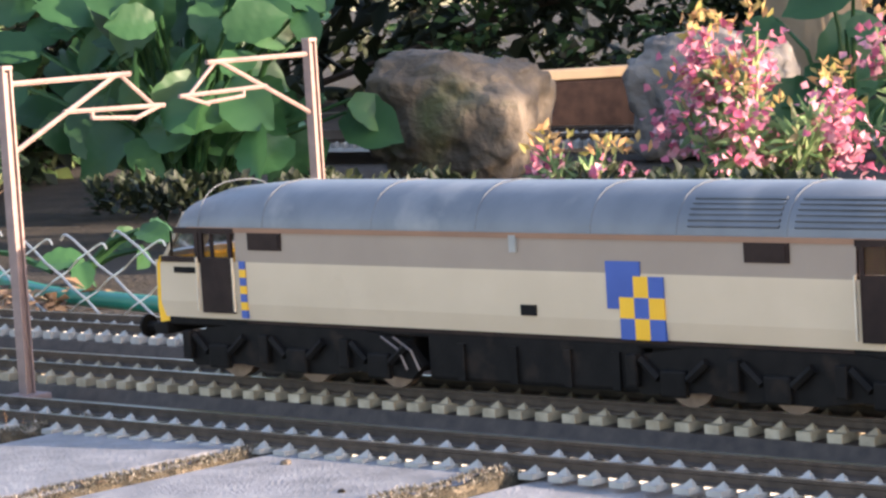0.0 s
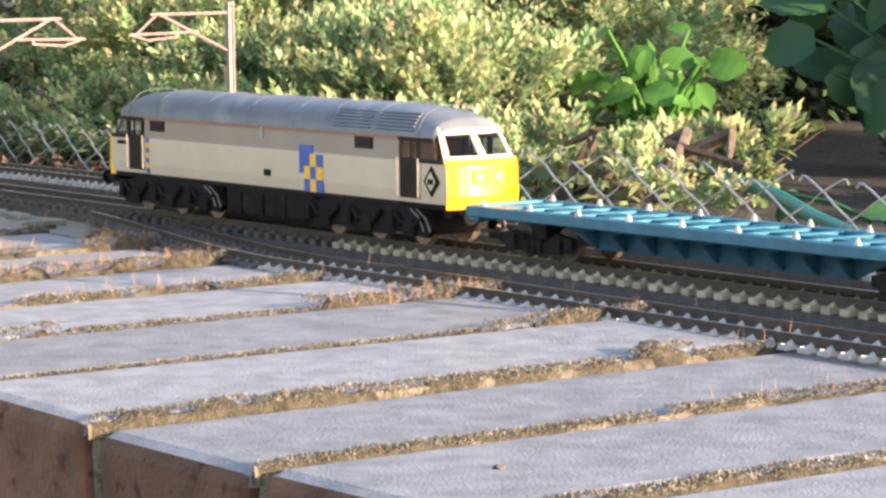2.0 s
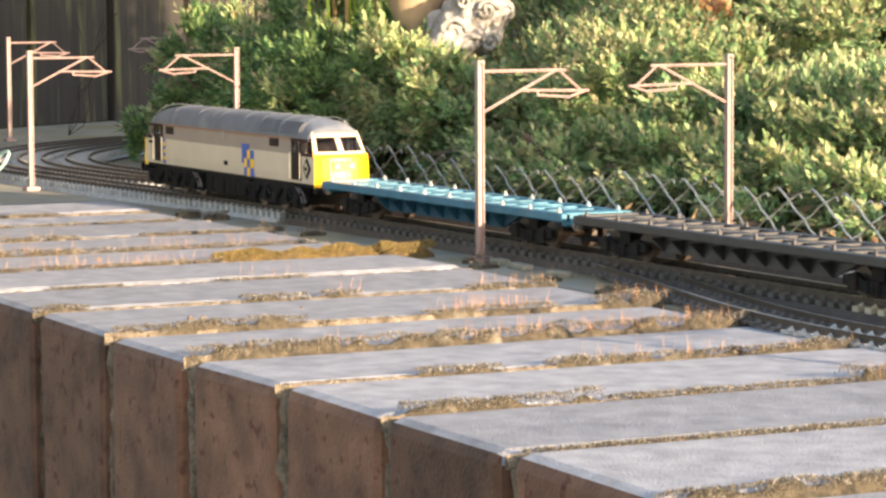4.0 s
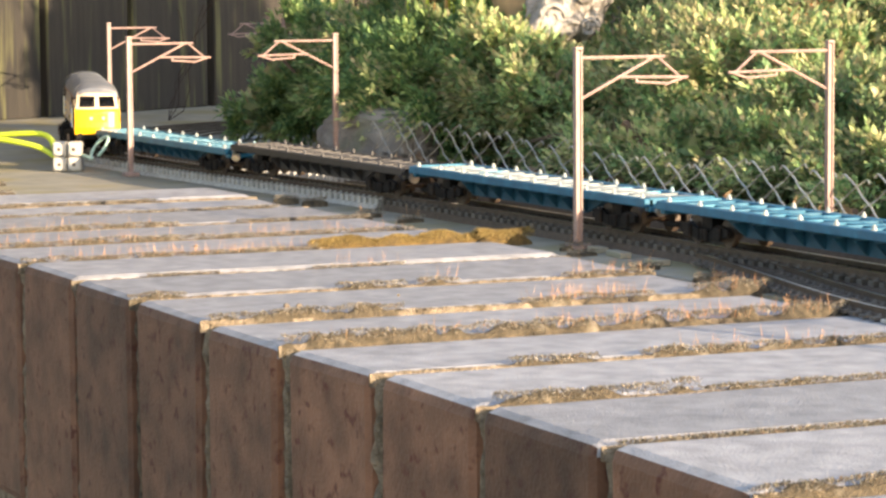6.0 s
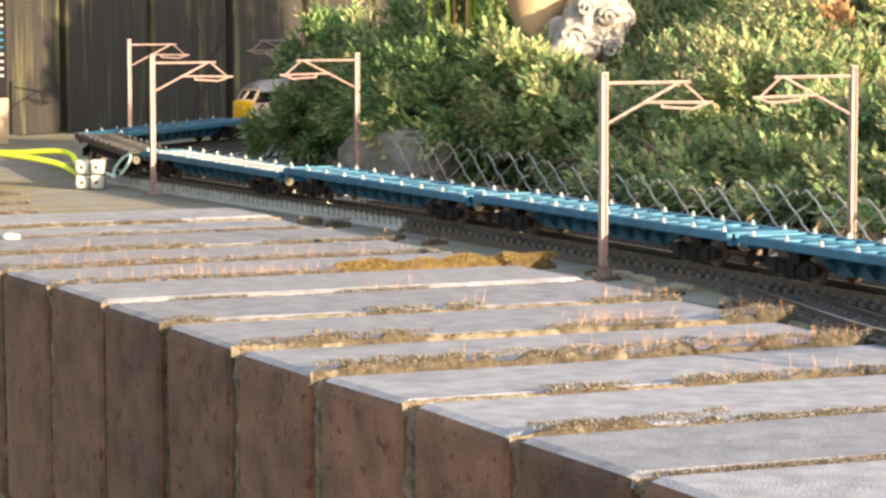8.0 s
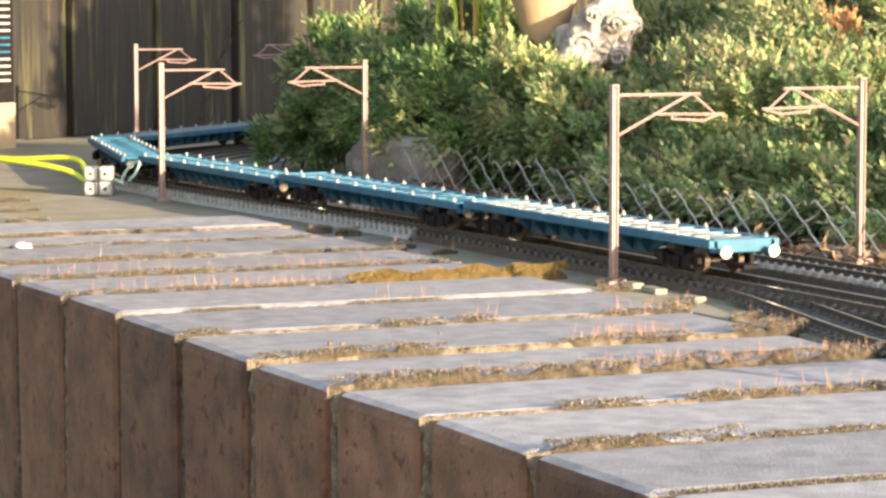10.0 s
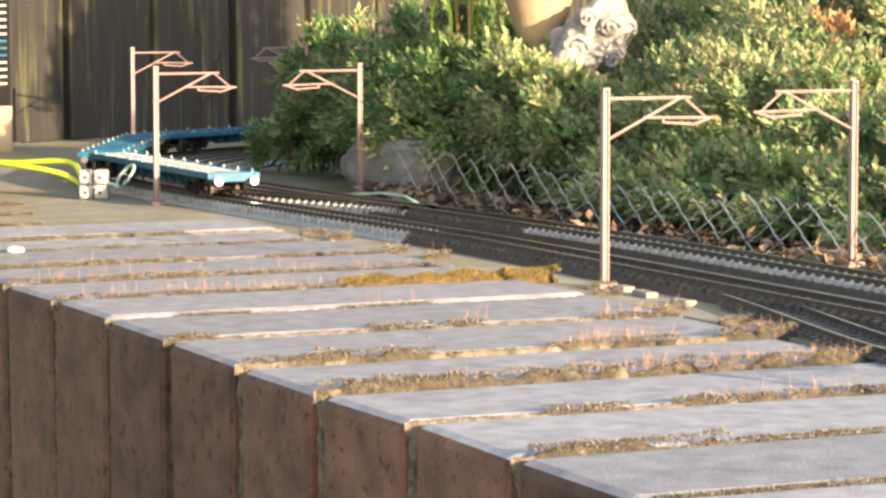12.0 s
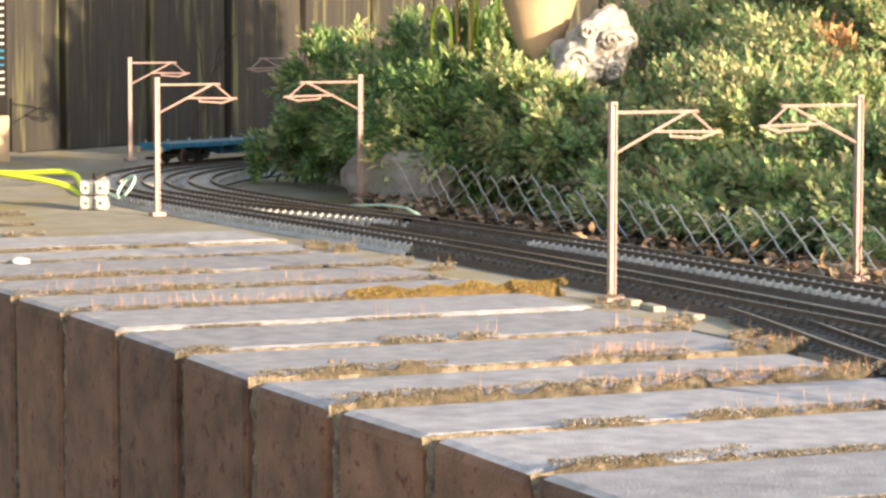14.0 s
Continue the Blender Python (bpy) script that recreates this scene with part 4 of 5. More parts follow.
# Added shrub, mostly out of view, placed to shade the board fence.
bush("shade_shrub", [(-0.58, 0.83, 0.16, 0.11, 0.14, 0.17), (-0.60, 1.00, 0.20, 0.10, 0.08, 0.20), (-0.42, 0.93, 0.22, 0.15, 0.12, 0.27), (-0.30, 0.92, 0.20, 0.14, 0.11, 0.26)],
     42000, (0.014, 0.009), (M_LEAF_DARK, M_LEAF_CONIFER), "tall dark shrub added behind the others to shade the far fence", 0.2, 6)
# Dark low leaves added in place of the shadow behind the mesh.
bush("shadow_cover", [(0.42, 0.64, 0.0, 0.16, 0.10, 0.010), (0.27, 0.66, 0.0, 0.10, 0.07, 0.012)],
     16000, (0.0055, 0.0036), (M_LEAF_DARK,), "dark low leaves added to stand in for shadow on the bed", 0.15, 8, "plant", stems=0)
# The last two masses are out of view, added to shade the rocks.
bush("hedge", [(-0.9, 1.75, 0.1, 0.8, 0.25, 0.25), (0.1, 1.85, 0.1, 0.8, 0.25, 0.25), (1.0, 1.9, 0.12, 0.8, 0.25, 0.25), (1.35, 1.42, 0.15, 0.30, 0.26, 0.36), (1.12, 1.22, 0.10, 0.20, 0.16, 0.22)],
     80000, (0.016, 0.009), (M_LEAF_DARK, M_LEAF_CONIFER), "dark dense hedge closing the garden, with unseen masses added for shade", 0.15, 5, "hedge", stems=10)


def broad_plant(x, y, n, spread, height, seed, size, label, m=M_LEAF_BROAD):
    """A leafy plant: arching stalks, each with one large lobed and veined leaf."""
    rng = random.Random(seed)
    th = empty("broadleaf_plant", pose(x, y, -0.003), label=label, category="plant")
    for i in range(n):
        a = rng.uniform(0, 2 * math.pi)
        r = spread * math.sqrt(rng.random())
        top = Vector((r * math.cos(a), r * math.sin(a) * 0.6, height * rng.uniform(0.25, 1.0)))
        st = part("leaf_stalk", tube([Vector((top.x * 0.2, top.y * 0.2, 0)), Vector((top.x * 0.6, top.y * 0.6, top.z * 0.75)), top], [0.0016, 0.0013, 0.0009], 5), m, th)
        L = size * rng.uniform(0.6, 1.25)
        W = L * rng.uniform(0.50, 0.74)
        face = Vector((rng.gauss(0.5, 0.4), rng.gauss(-0.5, 0.4), rng.uniform(0.2, 1.0))).normalized()
        d = Vector((rng.gauss(0, 1), rng.gauss(-0.3, 1), rng.uniform(-0.9, 0.4)))
        d = (d - face * d.dot(face)).normalized()
        s = d.cross(face)
        bm = bmesh.new()
        rows = []
        for k in range(13):
            u = k / 12
            w = W / 2 * (math.sin(math.pi * min(1, u * 0.88 + 0.10)) ** 0.7) * (1 + 0.16 * abs(math.sin(u * 9.5 + i))) * (1 - 0.75 * max(0, u - 0.82) / 0.18)
            c = top + d * (L * u) - face * (L * 0.22 * u * u)
            rows.append([bm.verts.new(c + s * (w * q) + face * (abs(q) * w * 0.22 + 0.04 * w * math.sin(k * 2.1 + q * 4 + i))) for q in (-1, -0.66, -0.33, 0, 0.33, 0.66, 1)])
        for p, q in zip(rows, rows[1:]):
            for k in range(6):
                bm.faces.new((p[k], p[k + 1], q[k + 1], q[k]))
        part("leaf", bm, m, st, smooth=True)
    return th


broad_plant(0.105, 0.765, 120, 0.105, 0.118, 11, 0.033, "large green lobed leaves of a broadleaf plant")
broad_plant(0.035, 0.615, 40, 0.042, 0.076, 12, 0.017, "young upright plant with bright rounded green leaves", M_LEAF_YOUNG)
broad_plant(0.31, 1.06, 14, 0.05, 0.09, 13, 0.035, "green broadleaf plant beside the flowers")
broad_plant(0.33, 0.50, 8, 0.05, 0.02, 14, 0.018, "small green seedlings at the foot of the fence")


def boulder(name, x, y, z, rx, ry, rz, seed, m, label, rot=0.0, rough=0.22):
    bm = bmesh.new()
    bmesh.ops.create_icosphere(bm, subdivisions=5, radius=1)
    for v in bm.verts:
        p = v.co.copy()
        q = Vector([math.copysign(abs(c) ** 0.62, c) for c in p])
        n = noise.fractal(p * 1.3 + Vector((seed * 7, 0, 0)), 1.0, 2.0, 5) * rough + 0.05 * noise.noise(p * 9 + Vector((seed, 3, 0)))
        q *= 1 + n + (0.06 * noise.noise(p * 5 + Vector((seed, 1, 2))) if rough > 0.25 else 0)
        v.co = (q.x * rx, q.y * ry, q.z * rz)
    low = min(v.co.z for v in bm.verts)
    ob = part(name, bm, m, smooth=True, label=label)
    ob.matrix_basis = pose(x, y, z if z is not None else -low - 0.01, 0, 0, rot)
    return tagged(ob, category="rock")


boulder("rock", 0.166, 0.905, None, 0.046, 0.04, 0.033, 3, M_ROCK_RUST, "rough square brown rock with mossy top", 10)
boulder("rock", 0.185, 1.10, None, 0.046, 0.04, 0.034, 5, M_ROCK, "rounded grey rock behind pink flowers", 25)
boulder("rock", -0.610, 0.418, None, 0.058, 0.022, 0.019, 8, M_ROCK, "long low grey boulder beside the track", 12)
boulder("rock", 0.05, 1.39, None, 0.030, 0.03, 0.075, 9, M_TAN, "upright pale stone in the flower bed", 0, 0.12)
pk1 = tagged(part("edging_board", box(-0.09, 0.06, -0.012, 0.012, -0.009, 0.033, 0.002), M_DOOR), label="dark timber edging board of the flower bed", category="board")
pk1.matrix_basis = pose(0.03, 1.22, 0, 0, 0, 42)
part("cut_edge", box(-0.09, 0.06, -0.013, 0.013, 0.0334, 0.040, 0.001), M_TAN, pk1, "pale cut top edge")


def flower_clump(x, y, seed, n, spread, height, label):
    rng = random.Random(seed)
    th = empty("flowering_plant", pose(x, y, -0.003), label=label, category="flower")
    g = np.random.default_rng(seed)
    for i in range(n):
        a, r = rng.uniform(0, 6.28), spread * math.sqrt(rng.random())
        tip = Vector((r * math.cos(a), 0.6 * r * math.sin(a), height * rng.uniform(0.45, 1.0) * (1.05 - 0.5 * (r / spread) ** 2)))
        st = part("stem", tube([Vector((tip.x * 0.3, tip.y * 0.3, 0)), Vector((tip.x * 0.75, tip.y * 0.75, tip.z * 0.6)), tip], [0.0011, 0.0009, 0.0006], 5), M_LEAF_OLIVE, th)
        k = 70
        u = g.random(k)
        pos = np.array(tip)[None] + np.stack([g.normal(size=k) * 0.0058, g.normal(size=k) * 0.0058, -0.026 * u + g.normal(size=k) * 0.003], 1)
        dirs = unit_rows(k, g) + np.array([[0.2, -0.4, 0.1]])
        cards("blossom", [M_PETAL], pos, dirs, unit_rows(k, g), 0.0036 + 0.0022 * g.random(k), 0.0036 + 0.0016 * g.random(k), st, "stuff")
        k = 12
        pos = np.array(tip)[None] + np.stack([g.normal(size=k) * 0.004, g.normal(size=k) * 0.004, 0.004 + 0.006 * g.random(k)], 1)
        cards("bud_cluster", [M_BUD], pos, unit_rows(k, g) + np.array([[0, 0, 0.9]]), unit_rows(k, g), np.full(k, 0.006), np.full(k, 0.0028), st, "stuff")
        k = 34
        v = g.random(k)
        pos = np.array(tip)[None] * (0.35 + 0.45 * v)[:, None]
        cards("leaf_cluster", [M_LEAF_OLIVE], pos, unit_rows(k, g) + np.array([[0, 0, 0.3]]), unit_rows(k, g), 0.012 + 0.005 * g.random(k), np.full(k, 0.0035), st, "stuff")
    return th


flower_clump(0.462, 0.765, 21, 13, 0.058, 0.078, "pink flower spikes with yellowish buds")
flower_clump(0.500, 0.85, 22, 7, 0.05, 0.088, "tall pink flowers with pale buds")
flower_clump(0.405, 0.715, 23, 4, 0.03, 0.042, "small pink flowers low by the track")


# ---- wire mesh behind the track ----
mesh = empty("mesh_fence", pose(0, 0.396, -0.002, -8, 0, 0), label="low galvanised wire mesh fence leaning beside the track", category="fence")
for k in range(70):
    for way in (1, -1):
        x0 = -0.575 + k * 0.0285 + (0.0 if way > 0 else 0.048) + random.uniform(-0.0015, 0.0015)
        zt = 0.0262 + random.uniform(-0.003, 0.003) + 0.002 * math.sin(x0 * 9)
        pts = [(x0 - way * 0.0030, 0, zt - 0.0018), (x0 - way * 0.0016, 0, zt - 0.0002), (x0, 0, zt), (x0 + way * 0.0035, 0, zt - 0.0015)]
        for i in range(1, 8):
            pts.append((x0 + way * (0.0035 + i * 0.0070) + random.uniform(-0.0006, 0.0006), way * (0.0005 if i % 2 else -0.0005), zt - 0.0015 - i * 0.0040))
        part("wire_strand", tube(pts, 0.00050 if way > 0 else 0.00034, 5), M_WIRE, mesh)
tagged(part("garden_hose", tube([(0.24, 0.488, 0.011), (0.30, 0.462, 0.010), (0.33, 0.447, 0.008), (0.36, 0.433, 0.005), (0.39, 0.423, 0.002), (0.42, 0.417, 0.0), (0.48, 0.412, -0.001), (0.80, 0.411, -0.002)], 0.0030, 10), M_HOSE, smooth=True), label="dark green garden hose lying behind the mesh", category="hose")

# fallen leaves and a flat stone at the foot of the mesh
g = np.random.default_rng(41)
k = 1500
pos = np.stack([g.uniform(-0.62, 0.45, k), 0.376 + 0.045 * g.random(k), -0.006 + 0.009 * g.random(k)], 1)
litter = cards("leaf_litter", [M_LITTER], pos, unit_rows(k, g) * np.array([[1, 1, 0.4]]), np.array([[0, 0, 1.0]]) + unit_rows(k, g) * 0.5, 0.005 + 0.006 * g.random(k), 0.003 + 0.003 * g.random(k), None, "stuff", "dry brown fallen leaves along the foot of the mesh")
tagged(litter, category="leaf litter")
boulder("flat_stone", -0.035, 0.412, None, 0.045, 0.012, 0.006, 31, M_TAN, "flat pale stone lying under the mesh", 4)
boulder("flat_stone", -0.535, 0.392, None, 0.030, 0.008, 0.005, 32, M_TAN, "mossy pale stone strip in front of the boulder", 2)

# ---- carved stone, loops, cables and the far end ----
def carved_ornament(x, y, z):
    """A lumpy weathered white stone with curled scrolls in relief."""
    orn = empty("carved_stone_ornament", pose(x, y, z), label="white weathered carved stone ornament among the shrubs", category="ornament")
    bm = bmesh.new()
    bmesh.ops.create_icosphere(bm, subdivisions=5, radius=1)
    for v in bm.verts:
        p = v.co.copy()
        n = 0.42 * noise.noise(p * 1.5 + Vector((3, 1, 0))) + 0.22 * noise.noise(p * 3.4 + Vector((1, 7, 2))) + 0.05 * noise.noise(p * 11)
        v.co = Vector((p.x * 0.025, p.y * 0.026, p.z * 0.023 + p.y * 0.010)) * (1 + n)
    part("stone_body", bm, M_STONE_WHITE, orn, smooth=True)
    right, toward = Vector((0.41, 0.91, 0)), Vector((0.91, -0.41, 0))
    for du, dz, r0 in ((-0.012, -0.006, 0.0095), (0.010, 0.008, 0.007), (0.012, -0.012, 0.006), (-0.004, 0.014, 0.006)):
        pts = [toward * (0.0225 - 6.0 * (du * du + dz * dz)) + right * (du + r * math.cos(a)) + Vector((0, 0, dz + r * math.sin(a))) for a, r in [(i * 0.42, r0 * (1 - i / 30)) for i in range(26)]]
        part("carved_scroll", tube(pts, 0.0016, 7), M_STONE_WHITE, orn, smooth=True)


carved_ornament(-0.510, 0.508, 0.096)
# tapered pot, its foot lost in the leaves
bm = bmesh.new()
rings = []
for z, r in ((-0.085, 0.006), (0.0, 0.0085), (0.004, 0.0105), (0.02, 0.0160), (0.045, 0.0240), (0.07, 0.0300), (0.10, 0.0340), (0.125, 0.0355), (0.128, 0.0385), (0.140, 0.0385), (0.141, 0.0330), (0.10, 0.030)):
    rings.append([bm.verts.new((r * math.cos(a) * (1 + 0.015 * math.sin(3 * a + z * 40)), r * math.sin(a), z)) for a in [i * math.pi / 18 for i in range(36)]])
for a, b in zip(rings, rings[1:]):
    for k in range(36):
        bm.faces.new((a[k], a[(k + 1) % 36], b[(k + 1) % 36], b[k]))
bm.faces.new(rings[0][::-1]), bm.faces.new(rings[-1])
pot = tagged(part("tan_stone_pot", bm, M_TAN, smooth=True), label="smooth tan tapering pot behind the carved stone", category="pot")
pot.matrix_basis = pose(-0.552, 0.490, 0.083)
twigs = empty("dry_twig", pose(-1.31, 0.51, -0.0095), label="thin bare grey twig standing by the fence", category="twig")
for k in range(4):
    r = random.Random(k)
    x, y, z = 0.0, 0.0, 0.0
    pts = [(0, 0, 0)]
    for i in range(7):
        x, y, z = x + r.uniform(-0.010, 0.010), y + r.uniform(-0.008, 0.012), z + r.uniform(0.008, 0.022)
        pts.append((x, y, z))
    part("twig_shoot", tube(pts, 0.0004, 5), M_DOOR, twigs)
strap = empty("strap_leaf_plant", pose(-0.655, 0.468, 0.02), label="pale yellow arching strap leaves in the shrub", category="plant")
for k, (dx, h, w) in enumerate(((-0.02, 0.105, 0.016), (0.012, 0.12, 0.011), (0.03, 0.15, 0.02), (-0.005, 0.16, -0.018), (0.02, 0.165, 0.012), (0.045, 0.14, 0.018))):
    pts = [(dx + w * (1 - math.cos(a)), 0.004 * k, h - 0.02 + 0.02 * math.sin(a)) for a in [i * math.pi / 9 for i in range(10)]]
    part("strap_leaf", tube([(dx, 0.004 * k, 0)] + pts + [(dx + 2 * w, 0.004 * k, h - 0.05)], 0.0014, 6), M_BUD if k % 2 else M_LIME, strap)

# fence of upright boards at the far end
fence = empty("board_fence", pose(-1.455, 0.462, -0.0095, 0, 0, 124), label="dark weathered upright timber boards, mossy in the sun", category="fence", kind="structure")
for k in range(-8, 14):
    bm = box(0.0, 0.119, -0.009, 0.009, 0, 0.9, 0.002)
    ob = part("board", bm, M_FENCE, fence)
    ob.matrix_basis = pose(-0.039 + k * 0.128, random.uniform(-0.003, 0.003), 0)
part("backing_rail", box(-1.0, 1.7, 0.010, 0.03, 0.0, 0.92), M_DOOR, fence)

# cables and terminal block
blk = empty("terminal_block", pose(-0.665, 0.222, -0.0075, 0, 0, 66), label="white plastic screw terminal block with cables", category="terminal block")
for i in range(2):
    for j in range(2):
        bm = bmesh.new()
        add_box(bm, i * 0.0095 - 0.0093, i * 0.0095 - 0.0002, -0.007, 0.007, j * 0.0098, j * 0.0098 + 0.0094, bevel=0.0016)
        add_cyl(bm, (i * 0.0095 - 0.0048, -0.0075, j * 0.0098 + 0.0047), (0, 1, 0), 0.0036, 0.002, 14)
        cell = part("terminal_cell", bm, M_WHITE, blk)
        bm = bmesh.new()
        add_cyl(bm, (i * 0.0095 - 0.0048, -0.0086, j * 0.0098 + 0.0047), (0, 1, 0), 0.0012, 0.0006, 12)
        part("terminal_screw", bm, M_RAIL, cell)
bm = bmesh.new()
add_cyl(bm, (0.0, 0.0, 0.0215), (0, 0, 1), 0.0012, 0.005, 8)
part("stub", bm, M_BLACK, blk)
for k in range(2):
    o = 0.007 * k
    tagged(part("yellow_cable", tube(smoothed([(-0.668, 0.216 - 0.001 * k, 0.001 + 0.005 * k), (-0.684, 0.203 + o, 0.009 + o), (-0.73, 0.173 + o, 0.014), (-0.82, 0.131 + o * 2, 0.016), (-1.00, 0.061 + o * 2, 0.012), (-1.15, -0.004 + o * 2, -0.002)]), 0.0019, 8), M_LIME, smooth=True), label="yellow-green cable arching to the terminal block", category="cable")
for k, (r, z) in enumerate(((0.010, 0.003),)):
    pts = [(-0.660, 0.230, 0.003), (-0.655, 0.232, z - 0.001)]
    pts += [(-0.648 + 0.018 * k - r * math.cos(a), 0.238 + 0.004 * k + r * 0.5 * math.sin(a), z + 0.005 + r * 0.7 * math.sin(a)) for a in [i * 0.6 - 1.5 for i in range(10)]]
    tagged(part("mint_cable", tube(smoothed([(x, y, max(z2, -0.004)) for x, y, z2 in pts]), 0.0011, 6), M_MINT, smooth=True), label="pale mint wire curling from the terminal block", category="cable")
tagged(part("mint_wire", tube([(-0.44 - 0.03 * i, 0.356 + 0.004 * math.sin(i * 1.5), 0.000 + 0.003 * math.sin(i)) for i in range(6)], 0.0009, 6), M_MINT, smooth=True), label="pale mint wire lying beside the back track", category="cable")

# printed box on a chipboard block against the fence
bxm = pose(-1.24, 0.282, -0.0095, 0, 0, 20)
cb = tagged(part("chipboard_block", box(-0.012, 0.012, -0.045, 0.045, 0, 0.040, 0.001), M_TAN), label="rough chipboard block by the fence", category="block")
cb.matrix_basis = bxm
pk = empty("printed_carton", bxm @ pose(0, 0, 0.040), label="dark carton with white printed lines on a chipboard block", category="carton")
part("carton_body", box(-0.010, 0.010, -0.045, 0.045, 0, 0.115, 0.001), M_BLACK, pk)
for i in range(15):
    part("print_line", box(0.0101, 0.0106, 0.030 - 0.006 * (i % 3), 0.041, 0.018 + i * 0.006, 0.0198 + i * 0.006), M_WHITE if i not in (4, 5, 6) else M_FLAT, pk)

# point levers and small litter
for k, (x, y, w) in enumerate(((0.075, 0.2385, 0.016), (0.052, 0.2405, 0.010), (0.112, 0.2370, 0.012))):
    lv = tagged(part("point_lever", box(-w / 2, w / 2, -0.0028, 0.0028, -0.0015, 0.0010, 0.0004), M_SLAB), label="small dusty plastic point lever beside the track", category="point lever")
    lv.matrix_basis = pose(x, y, 0, 0, 0, random.uniform(-6, 6))


def crumb(name, x, y, r, m, label, seed, flat=0.6, z=0.0):
    bm = bmesh.new()
    bmesh.ops.create_icosphere(bm, subdivisions=3, radius=r)
    for v in bm.verts:
        v.co *= 1 + 0.5 * noise.noise(v.co / r * 1.7 + Vector((seed, 0, 0)))
        v.co.z *= flat
    ob = tagged(part(name, bm, m, smooth=True), label=label, category=name.replace("_", " "))
    ob.matrix_basis = pose(x, y, z + r * flat * 0.5, 0, 0, seed * 40)


crumb("dead_leaf", 0.597, 0.167, 0.0042, M_ROCK_RUST, "crumpled brown dead leaf on a brick joint", 3, 0.5, 0.001)
crumb("white_pebble", -0.222, 0.045, 0.0050, M_WHITE, "small white pebble lying on the brick", 5, 0.5)
for i in range(16):
    crumb("grit", random.uniform(-0.1, 0.9), random.uniform(0.01, 0.21), random.uniform(0.0006, 0.0013), random.choice((M_ROCK_RUST, M_MORTAR, M_SOIL)), "tiny crumb of grit on the brick top", i, 0.7)


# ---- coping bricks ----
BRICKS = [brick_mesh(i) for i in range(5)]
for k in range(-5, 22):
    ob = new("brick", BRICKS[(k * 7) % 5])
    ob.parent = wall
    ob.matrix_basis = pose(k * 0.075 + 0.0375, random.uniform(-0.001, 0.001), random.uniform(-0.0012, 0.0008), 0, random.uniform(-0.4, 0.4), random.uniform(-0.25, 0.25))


# ---- moss in the joints ----
def moss_strip(x, y0, y1, width, height, m, seed, label, stalks=0, blades=1.0):
    """A mound of moss along a joint: lumpy body, a nap of tiny blades, and orange spore stalks."""
    th = empty("moss", pose(x, 0, 0), label=label, category="moss", kind="stuff")
    rng = np.random.default_rng(seed)
    bm = bmesh.new()
    n = max(6, int((y1 - y0) / 0.0022))
    rows = []
    for i in range(n + 1):
        y = y0 + (y1 - y0) * i / n
        e = min(1, min(i, n - i) / 4)
        f = (0.55 + 0.9 * abs(noise.noise(Vector((y * 55, seed * 3.1, 0)))) + 0.25 * noise.noise(Vector((y * 230, seed, 7)))) * e * (1 if m is M_MOSS_GOLD else ease(-0.28, 0.05, noise.noise(Vector((y * 95, seed * 1.7, 21)))))
        w = width * (0.65 + 0.7 * abs(noise.noise(Vector((y * 70, seed, 3))))) * (0.35 + 0.65 * e)
        off = 0.002 * noise.noise(Vector((y * 40, seed, 11)))
        rows.append([bm.verts.new((off + w * q, y, -0.004 + (height * f + 0.004) * max(0, 1 - q * q) ** 0.6 + 0.0006 * noise.noise(Vector((q * 9, y * 500, seed))))) for q in (-1, -0.8, -0.5, -0.2, 0.1, 0.4, 0.7, 0.9, 1)])
    for a, b in zip(rows, rows[1:]):
        for k in range(8):
            bm.faces.new((a[k], a[k + 1], b[k + 1], b[k]))
    part("moss_cushion", bm, m, th, kind="stuff", smooth=True)
    k = int((y1 - y0) * 26000 * blades)
    if k > 10:
        y = y0 + (y1 - y0) * rng.random(k)
        hh = np.array([0.55 + 0.9 * abs(noise.noise(Vector((v * 55, seed * 3.1, 0)))) for v in y])
        q = rng.uniform(-0.8, 0.8, k)
        pos = np.stack([q * width * 0.8, y, -0.002 + (height * hh + 0.002) * (1 - q * q) ** 0.6], 1)
        cards("moss_nap", [M_GOLD_BLADE if m is M_MOSS_GOLD else M_MOSS_BLADE], pos, unit_rows(k, rng) + np.array([[0, 0, 1.0]]), unit_rows(k, rng), 0.0005 + 0.0011 * rng.random(k), np.full(k, 0.0003), th, "stuff")
    if stalks:
        y = y0 + (y1 - y0) * rng.beta(2, 2, stalks)
        pos = np.stack([rng.normal(size=stalks) * width * 0.5, y, np.full(stalks, 0.0)], 1)
        cards("spore_stalks", [M_STALK], pos, np.array([[0, 0, 1.0]]) + rng.normal(size=(stalks, 3)) * 0.22, unit_rows(stalks, rng), 0.0025 + 0.006 * rng.random(stalks), np.full(stalks, 0.00014), th, "stuff", fold=0.1)
    return th


